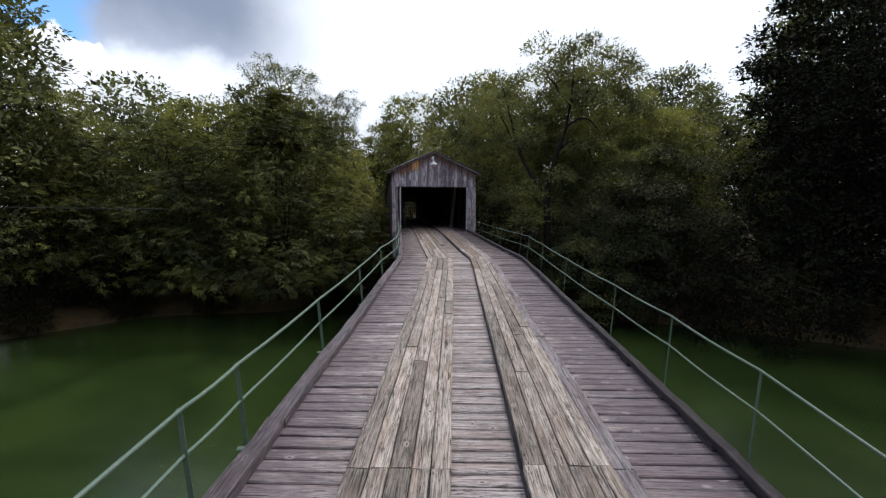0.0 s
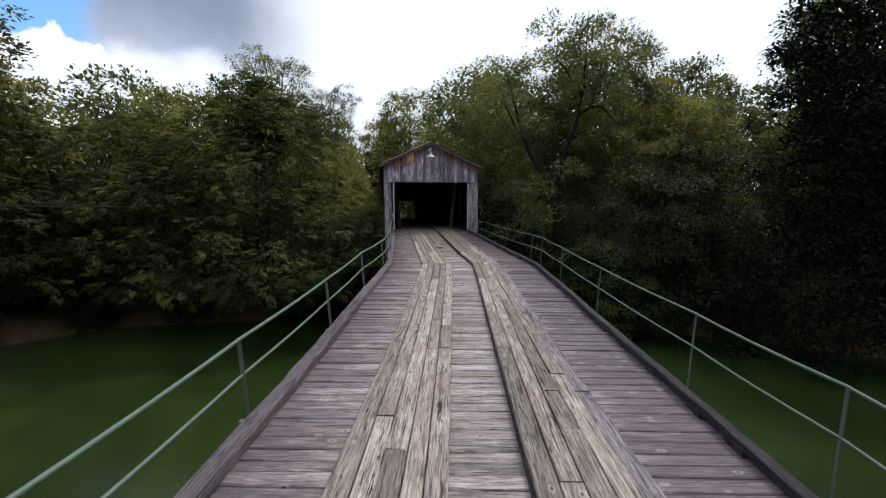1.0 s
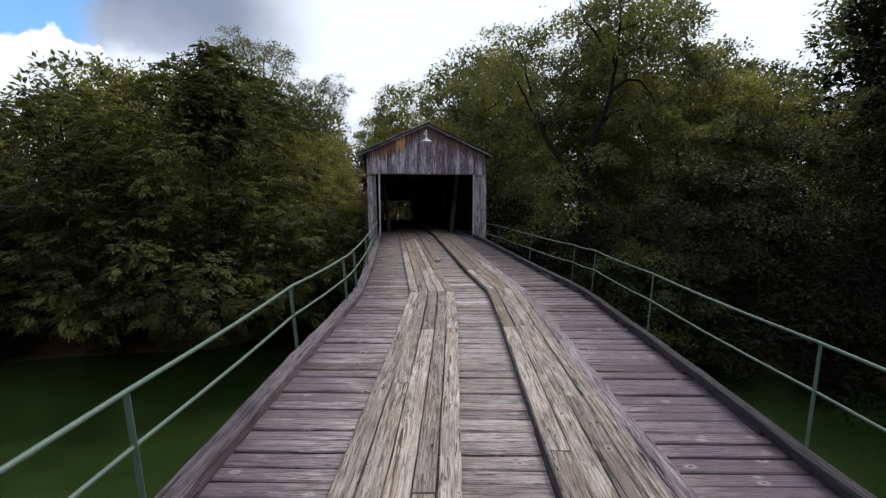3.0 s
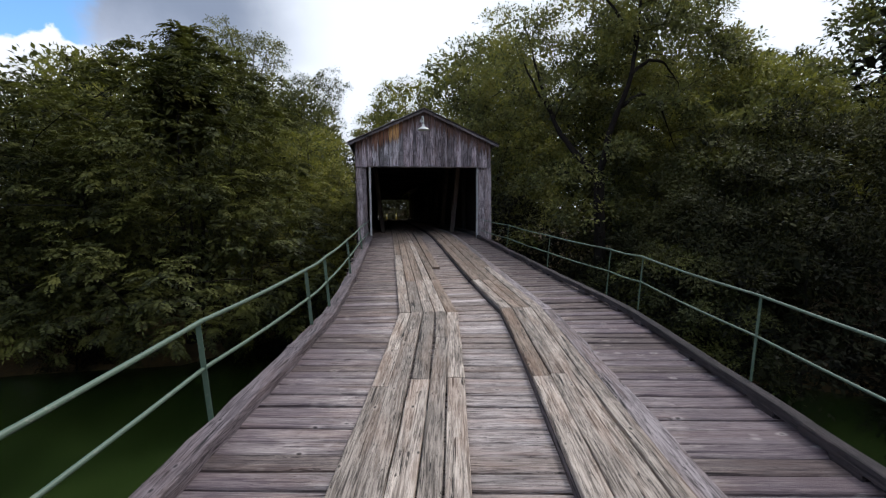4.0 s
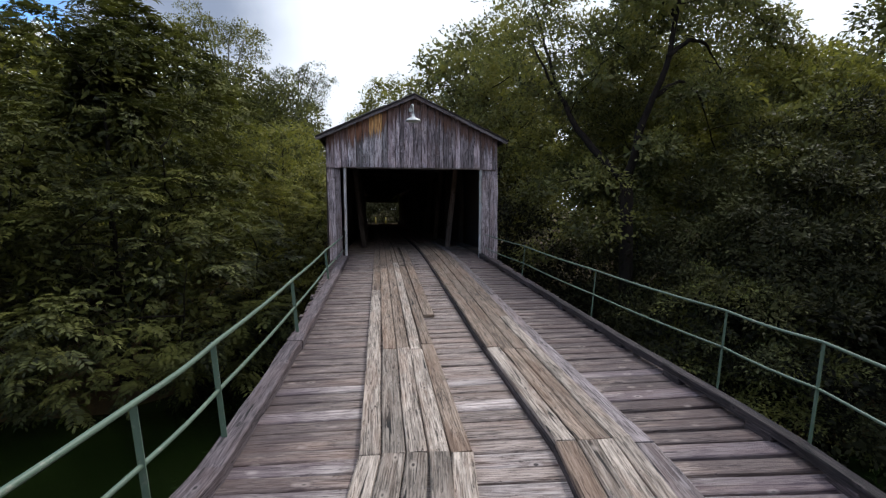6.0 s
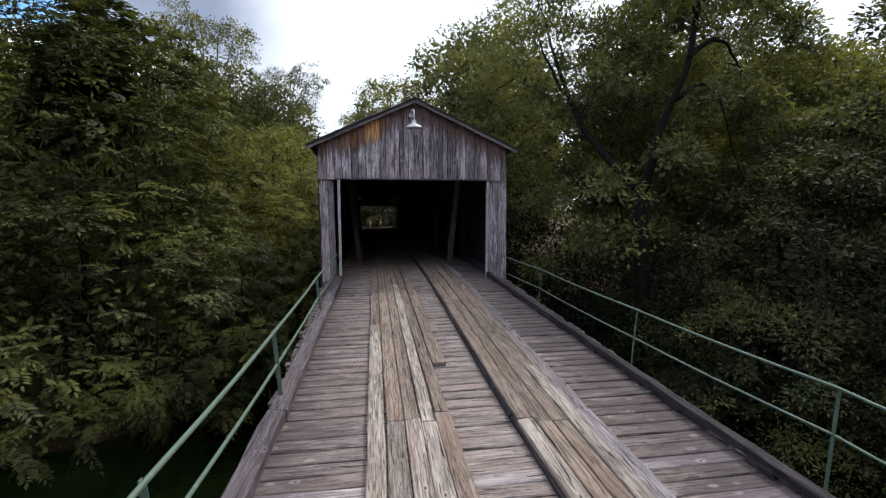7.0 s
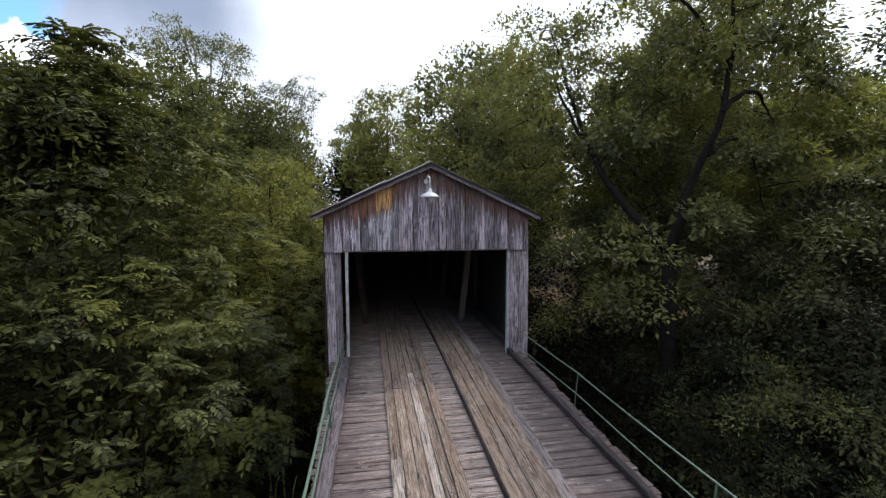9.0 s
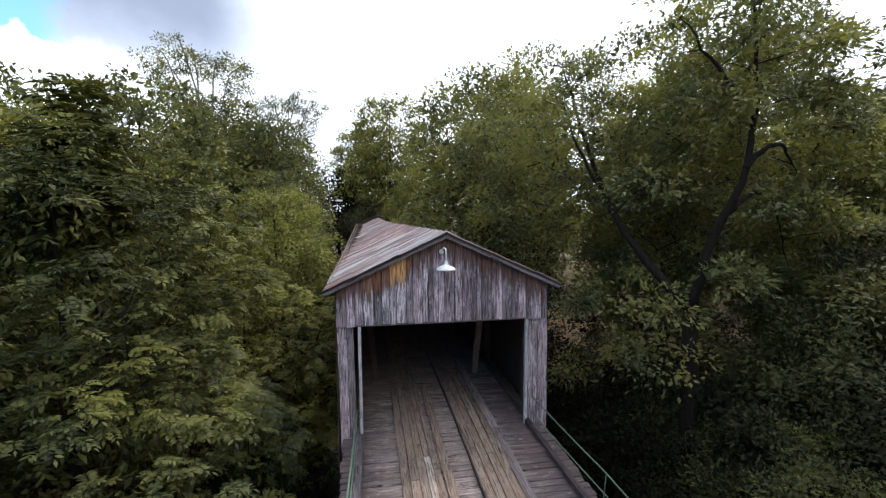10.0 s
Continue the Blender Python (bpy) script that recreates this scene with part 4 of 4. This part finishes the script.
    spire = S(make_tree(58, "young tree with large feathery leaves on a thin stem", LEAF_FERNY,
                        [(0, 0, 12.4, 0.30, 0.30, 1.6), (-0.9, 0.3, 11.4, 0.4, 0.4, 1.0), (-0.4, -0.2, 10.2, 1.2, 1.0, 1.2)],
                        [(0, 0, 0), (0.2, 0.1, 5), (0.0, 0.0, 10.0)], "ferny", 0.34, 1.5, 4, 4, size=1.0, trunk=0.08, inner=0), -10.54, 5.0)
    bush = S(make_tree(62, "undergrowth bush on the bank, leaf colour darkened for shade", LEAF_DEEP_SHADE,
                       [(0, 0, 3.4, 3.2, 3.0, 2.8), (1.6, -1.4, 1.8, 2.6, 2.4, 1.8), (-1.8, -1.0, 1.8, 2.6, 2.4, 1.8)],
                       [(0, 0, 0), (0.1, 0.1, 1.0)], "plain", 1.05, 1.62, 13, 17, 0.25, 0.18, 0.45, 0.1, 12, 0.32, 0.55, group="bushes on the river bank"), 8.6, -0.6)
    wood = S(make_tree(71, "dense tree for seen and added woods round the river", LEAF_DEEP_SHADE,
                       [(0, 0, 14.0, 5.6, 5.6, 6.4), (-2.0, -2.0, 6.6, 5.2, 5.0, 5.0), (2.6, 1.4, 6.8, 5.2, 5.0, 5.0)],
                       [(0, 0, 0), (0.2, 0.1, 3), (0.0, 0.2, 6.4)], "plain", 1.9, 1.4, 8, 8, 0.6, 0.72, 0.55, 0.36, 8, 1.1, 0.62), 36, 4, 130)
    # left bank
    P(ferny2, -6.9, 8.0, 25, 0.72, "lighter yellow-green bushy tree with feathery leaves beside the bridge wall", leaf=LEAF_YELLOW)
    P(ferny, -26.0, 3.0, 10, 0.9)
    P(wood, -35.0, -6.0, 20, 0.7, leaf=LEAF_BROAD)
    P(yellow, -18.0, 12.5, 30, 0.74)
    P(yellow, -28, 9.5, 120, 0.71)
    P(far, -28.6, 0.5, 0, 1.05, "tall green tree leaning over the river edge")
    P(yellow, -6.8, 15, 10, 0.56)
    P(far, -9.0, 27, 10, 0.62)
    P(sparse, -11.0, 46, 200, 0.80, "tall thin tree with sparse leaves", leaf=LEAF_BROAD)
    P(far, -13, 16, 200, 0.66)
    P(far, -10.9, 36, 110, 0.90, "dark green tree with a loose crown beyond the bank")
    P(far, -15.4, 20, 60, 0.90)
    P(wood, -17, 68, 20, 0.95, leaf=LEAF_BROAD)
    P(wood, -20, 60, 320, 1.0, leaf=LEAF_BROAD)
    P(wood, -28, 34, 50, 0.85, leaf=LEAF_BROAD)
    P(far, -32, 15, 140, 0.62)
    P(far, -24, 13, 40, 0.6)
    P(wood, -46, 8, 50, 1.0)
    # ahead, beyond the bridge
    P(yellow, 3.2, 74, 0, 1.4)
    P(yellow, -2.0, 84, 80, 1.2)
    P(wood, -6.5, 76, 200, 0.75)
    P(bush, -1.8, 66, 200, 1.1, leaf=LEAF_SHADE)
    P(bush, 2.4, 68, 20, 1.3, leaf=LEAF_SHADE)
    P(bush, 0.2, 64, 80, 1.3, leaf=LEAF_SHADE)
    # right bank
    P(far, 7.6, 22.5, 110, 1.0, leaf=LEAF_WILLOW)
    P(yellow, 15, 12, 200, 0.85)
    P(far, 18.5, 4.5, 250, 0.66, "yellow-green tree behind the forked tree", leaf=LEAF_YELLOW)
    P(yellow, 13, 33, 45, 1.1)
    P(far, 28, 12.5, 300, 0.80)
    P(yellow, 22.5, 11.0, 80, 0.74)
    P(far, 30, 5.0, 20, 0.66, leaf=LEAF_WILLOW)
    P(far, 45.5, 13, 140, 1.55, "tall green tree beyond the river bank")
    P(far, 37, 31, 70, 1.2)
    P(wood, 33, -14, 230, 0.95)
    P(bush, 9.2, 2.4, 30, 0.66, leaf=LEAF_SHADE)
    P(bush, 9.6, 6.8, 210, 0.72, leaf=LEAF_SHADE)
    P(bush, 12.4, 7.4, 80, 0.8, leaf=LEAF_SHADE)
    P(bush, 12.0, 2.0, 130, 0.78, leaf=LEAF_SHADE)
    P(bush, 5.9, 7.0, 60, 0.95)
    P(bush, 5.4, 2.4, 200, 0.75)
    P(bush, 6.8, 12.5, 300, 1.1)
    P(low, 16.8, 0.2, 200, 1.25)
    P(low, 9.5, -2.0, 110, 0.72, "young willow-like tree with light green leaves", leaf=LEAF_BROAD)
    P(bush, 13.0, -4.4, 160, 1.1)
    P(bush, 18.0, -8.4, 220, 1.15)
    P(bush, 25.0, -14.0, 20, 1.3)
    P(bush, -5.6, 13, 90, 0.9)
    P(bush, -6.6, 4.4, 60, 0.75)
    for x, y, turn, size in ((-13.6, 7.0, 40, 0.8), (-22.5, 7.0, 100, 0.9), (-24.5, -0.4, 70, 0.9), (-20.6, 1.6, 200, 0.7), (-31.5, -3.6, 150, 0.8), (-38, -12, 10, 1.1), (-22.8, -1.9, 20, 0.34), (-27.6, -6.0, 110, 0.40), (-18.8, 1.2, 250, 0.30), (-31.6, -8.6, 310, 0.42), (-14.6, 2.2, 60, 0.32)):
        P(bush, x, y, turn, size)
    # woods behind, round the near bank: mostly unseen, added to hold off sky light
    for x, y, turn, size in ((-42, -44, 0, 1.1), (-30, -52, 70, 1.15), (-18, -55, 140, 1.1), (6, -54, 20, 1.1), (18, -52, 250, 1.15), (30, -46, 300, 1.1), (44, -40, 80, 1.15), (-54, -34, 200, 1.15), (52, -10, 10, 1.2), (-56, -4, 45, 1.2), (30, 36, 45, 1.0), (24, 62, 10, 1.1)):
        P(wood, x, y, turn, size)
    P(wood, -40, 46, 80, 1.1, leaf=LEAF_BROAD)
    P(wood, 46, -26, 30, 0.9)
    P(wood, -48, -20, 30, 0.9)


plant_all()


# ---- deck timbers ----
def build_deck():
    rnd = random.Random(5)
    deck = thing("deck", "weathered grey plank bridge deck", "bridge deck", kind="structure")
    widths = (0.175, 0.19, 0.205, 0.225)
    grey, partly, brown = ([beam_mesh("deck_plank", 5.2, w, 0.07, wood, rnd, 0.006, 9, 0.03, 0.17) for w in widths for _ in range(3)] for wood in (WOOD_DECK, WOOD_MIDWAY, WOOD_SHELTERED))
    def swell(s):
        return 0.08 * math.exp(-((s + 3.2) / 3.0) ** 2)

    s, last = -24.0, -24.0
    while s < 18:
        i = rnd.randrange(12)
        w = widths[i // 3]
        s += w / 2
        m = along(on_deck(s, -2.55 - 0.8 * swell(s), rnd.uniform(-0.010, 0.006)), on_deck(s, 2.60 - 0.8 * swell(s), rnd.uniform(-0.010, 0.006)))
        # browner planks towards the portal, whose darker tone also paints tree shade
        kind = brown if rnd.random() < (s - 11.0) / 4 else partly if rnd.random() < (s + 4.5) / 7 else grey
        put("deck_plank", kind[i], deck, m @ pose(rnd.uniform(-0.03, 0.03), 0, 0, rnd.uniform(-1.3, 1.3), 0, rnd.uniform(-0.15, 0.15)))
        s += w / 2 + rnd.uniform(0.009, 0.022) * (1.0 if s < -12 else 0.45)
        if s - last > 2.9:
            s += 0.018
            last = s
    # the rest of the floor, deep inside and behind
    verts, faces = [], []
    for a, b in ((18, 64.2), (-40, -24)):
        s = a
        while s < b:
            w = rnd.uniform(0.21, 0.28)
            p = [on_deck(s, -2.5), on_deck(s, 2.5), on_deck(s + w - 0.012, 2.5), on_deck(s + w - 0.012, -2.5)]
            k = len(verts)
            dz = rnd.uniform(-0.01, 0.005)
            verts += [v + Vector((0, 0, dz)) for v in p] + [v - Vector((0, 0, 0.07)) for v in p]
            faces += [(k, k + 1, k + 2, k + 3), (k + 7, k + 6, k + 5, k + 4)] + [(k + j, k + 4 + j, k + 4 + (j + 1) % 4, k + (j + 1) % 4) for j in range(4)]
            s += w
    tagged(put("far_planks", mesh_of("far_planks", verts, faces, WOOD_SHELTERED), deck), kind="stuff")
    # runner planks in two tracks: where the joints between the boards run, and where each board ends
    knots = (-24, -14, 0.2, 3.4, 14, 41)
    left = ((-1.48, -1.48, -1.40, -1.37, -1.24, -1.24), (-1.25, -1.25, -1.20, -1.17, -1.06, -1.06), (-1.05, -1.05, -0.99, -0.96, -0.88, -0.88),
            (-0.82, -0.82, -0.79, -0.78, -0.70, -0.70), (-0.63, -0.63, -0.60, -0.60, -0.56, -0.56), (-0.42, -0.42, -0.40, -0.42, -0.42, -0.42))
    right = ((0.29, 0.29, 0.33, 0.27, 0.36, 0.36), (0.52, 0.52, 0.53, 0.47, 0.57, 0.57), (0.74, 0.74, 0.70, 0.66, 0.78, 0.78), (0.96, 0.96, 0.87, 0.86, 0.99, 0.99), (1.18, 1.18, 1.03, 1.06, 1.20, 1.20))
    left_ends = ((-8.46, -2.78, 6.4), (-10.51, -4.69, 2.86, 9.0), (-11.2, -2.6, 2.86, 8.2), (-8.26, -6.63, -1.19, 2.8, 9.8), (-8.24, -7.0, -2.53, 3.0, 9.3))
    right_ends = ((-8.31, -6.14, -2.62, 2.6, 9.1), (-11.72, -2.55, 2.5, 7.9), (-10.87, -9.94, -5.1, 2.5, 9.6), (-9.4, -5.1, 4.03, 10.2))

    def runner(name, wood, a, b, ua, ub, w, lift, sway=0.005):
        me = beam_mesh(name, (on_deck(b, ub) - on_deck(a, ua)).length - 0.012, w, 0.055, wood, rnd, sway, max(4, int((b - a) * 2)), 0.012, 0.16)
        za, zb = on_deck(a, ua).z, on_deck(b, ub).z
        for v in me.vertices:
            k = min(max(v.co.x / (b - a) + 0.5, 0.0), 1.0)
            v.co.z += on_deck(a + (b - a) * k, ua + (ub - ua) * k).z - za - (zb - za) * k
        put(name, me, deck, along(on_deck(a, ua, lift + rnd.uniform(-0.004, 0.004)), on_deck(b, ub, lift + rnd.uniform(-0.004, 0.004))))

    for seams, ends, lift in ((left, left_ends, 0.066), (right, right_ends, 0.120)):
        for lo, hi, stops in zip(seams, seams[1:], ends):
            cuts = [-24, -18.5 + rnd.uniform(-1, 1), -14.05, *stops, 15 + rnd.uniform(-2, 2), 20, 25, 30, 35, 40]
            cuts = sorted([*cuts, 0.2])
            cuts = sorted(cuts + [(a + b) / 2 for a, b in zip(cuts, cuts[1:]) if a > 14 and b - a > 5.5])
            for a, b in zip(cuts, cuts[1:]):
                ua, ub, va, vb = (float(np.interp(k, knots, e)) for e in (lo, hi) for k in (a, b))
                # the same browning of the runners, with tree shade in the tone
                wood = WOOD_SHELTERED if rnd.random() < (a + 3.0) / 6 else WOOD_TRACK
                runner("runner_plank", wood, a, b, (ua + va) / 2, (ub + vb) / 2, (va - ua + vb - ub) / 2 - rnd.uniform(0.007, 0.018), lift + rnd.uniform(-0.006, 0.008))
    # a sixth board beside the left track
    for a, b, ua, ub in ((4.45, 9.2, -0.31, -0.28), (9.2, 13.9, -0.28, -0.22)):
        runner("runner_plank", WOOD_SHELTERED, a, b, ua, ub, 0.20, 0.066)
    # older boards beside the second track; near-black ones under it paint its edge shadow
    ends = (-24, -19, -14.0, -9.8, -5.62, -1.3, 0.2, 2.8, 5.77, 10.8, 16, 20, 25, 30, 35, 40)
    for a, b in zip(ends, ends[1:]):
        ua, ub = (float(np.interp(k, knots, (1.30, 1.30, 1.15, 1.18, 1.31, 1.31))) for k in (a, b))
        runner("side_plank", WOOD_MIDWAY_PLAIN, a, b, ua, ub, 0.215, 0.062, 0.012)
        va, vb = (float(np.interp(k, knots, right[0])) for k in (a, b))
        for off in (0.095, 0.32, 0.55):
            runner("under_plank", WOOD_NEAR_BLACK, a, b, va + off, vb + off, 0.22, 0.058)
    # kerbs: the left one lies on the planks, the right one on blocks
    block = beam_mesh("kerb_block", 0.3, 0.13, 0.10, WOOD_NEAR_BLACK, rnd, 0.004, 2)
    # the right kerb's wood is near black to paint its shaded inner face
    for side, broad, thick, top, inner, wood in ((-1, 0.21, 0.14, 0.13, lambda s: (2.42 if s < 0 else 2.42 - 0.032 * s) + swell(s), WOOD_KERB),
                                                 (1, 0.125, 0.09, 0.14, lambda s: 2.43 if s < 0 else 2.43 - 0.026 * s, WOOD_NEAR_BLACK)):
        s = -24.0
        while s < 10.85:
            e = min(s + rnd.choice((3.2, 3.8, 4.4)), 10.9)
            if s < -0.1 and e > -1.6:
                e = 0.0
            p, q = on_deck(s, side * (inner(s) + broad / 2), top), on_deck(e, side * (inner(e) + broad / 2), top)
            me = beam_mesh("kerb_timber", max((q - p).length, 0.4) + 0.012, broad, thick, wood, rnd, 0.012, 9, 0.012)
            put("kerb_timber", me, deck, along(p, q))
            if side > 0:
                for k in (0.12, 0.5, 0.88):
                    put("kerb_block", block, deck, along(p.lerp(q, k) + (p - q).normalized() * 0.15 - Vector((0, 0, thick - 0.02)), p.lerp(q, k) + (q - p).normalized() * 0.15 - Vector((0, 0, thick - 0.02))))
            s = e
    # stringers and trestle bents below
    for u in (-2.3, -1.15, 0, 1.15, 2.3):
        for a, b in ((-24, -12), (-12, 0), (0, 11)):
            me = beam_mesh("stringer", b - a, 0.2, 0.35, WOOD_DARK, rnd, 0.006, 4)
            p, q = on_deck(a, u, -0.09), on_deck(b, u, -0.09)
            put("stringer", me, deck, along(p, q))
    for s in (-23.5, -12, 0, 10.5):
        for u in (-2.2, -0.8, 0.8, 2.2):
            p = on_deck(s, u, -0.75)
            me = beam_mesh("trestle_post", p.z + 6.6, 0.28, 0.28, WOOD_DARK, rnd, 0.01, 4)
            put("trestle_post", me, deck, along((p.x, p.y - 0.14, -6.6), (p.x, p.y - 0.14, p.z)))
        me = beam_mesh("cap_beam", 5.2, 0.3, 0.3, WOOD_DARK, rnd, 0.008, 4)
        put("cap_beam", me, deck, along(on_deck(s, -2.6, -0.44), on_deck(s, 2.6, -0.44)))


build_deck()
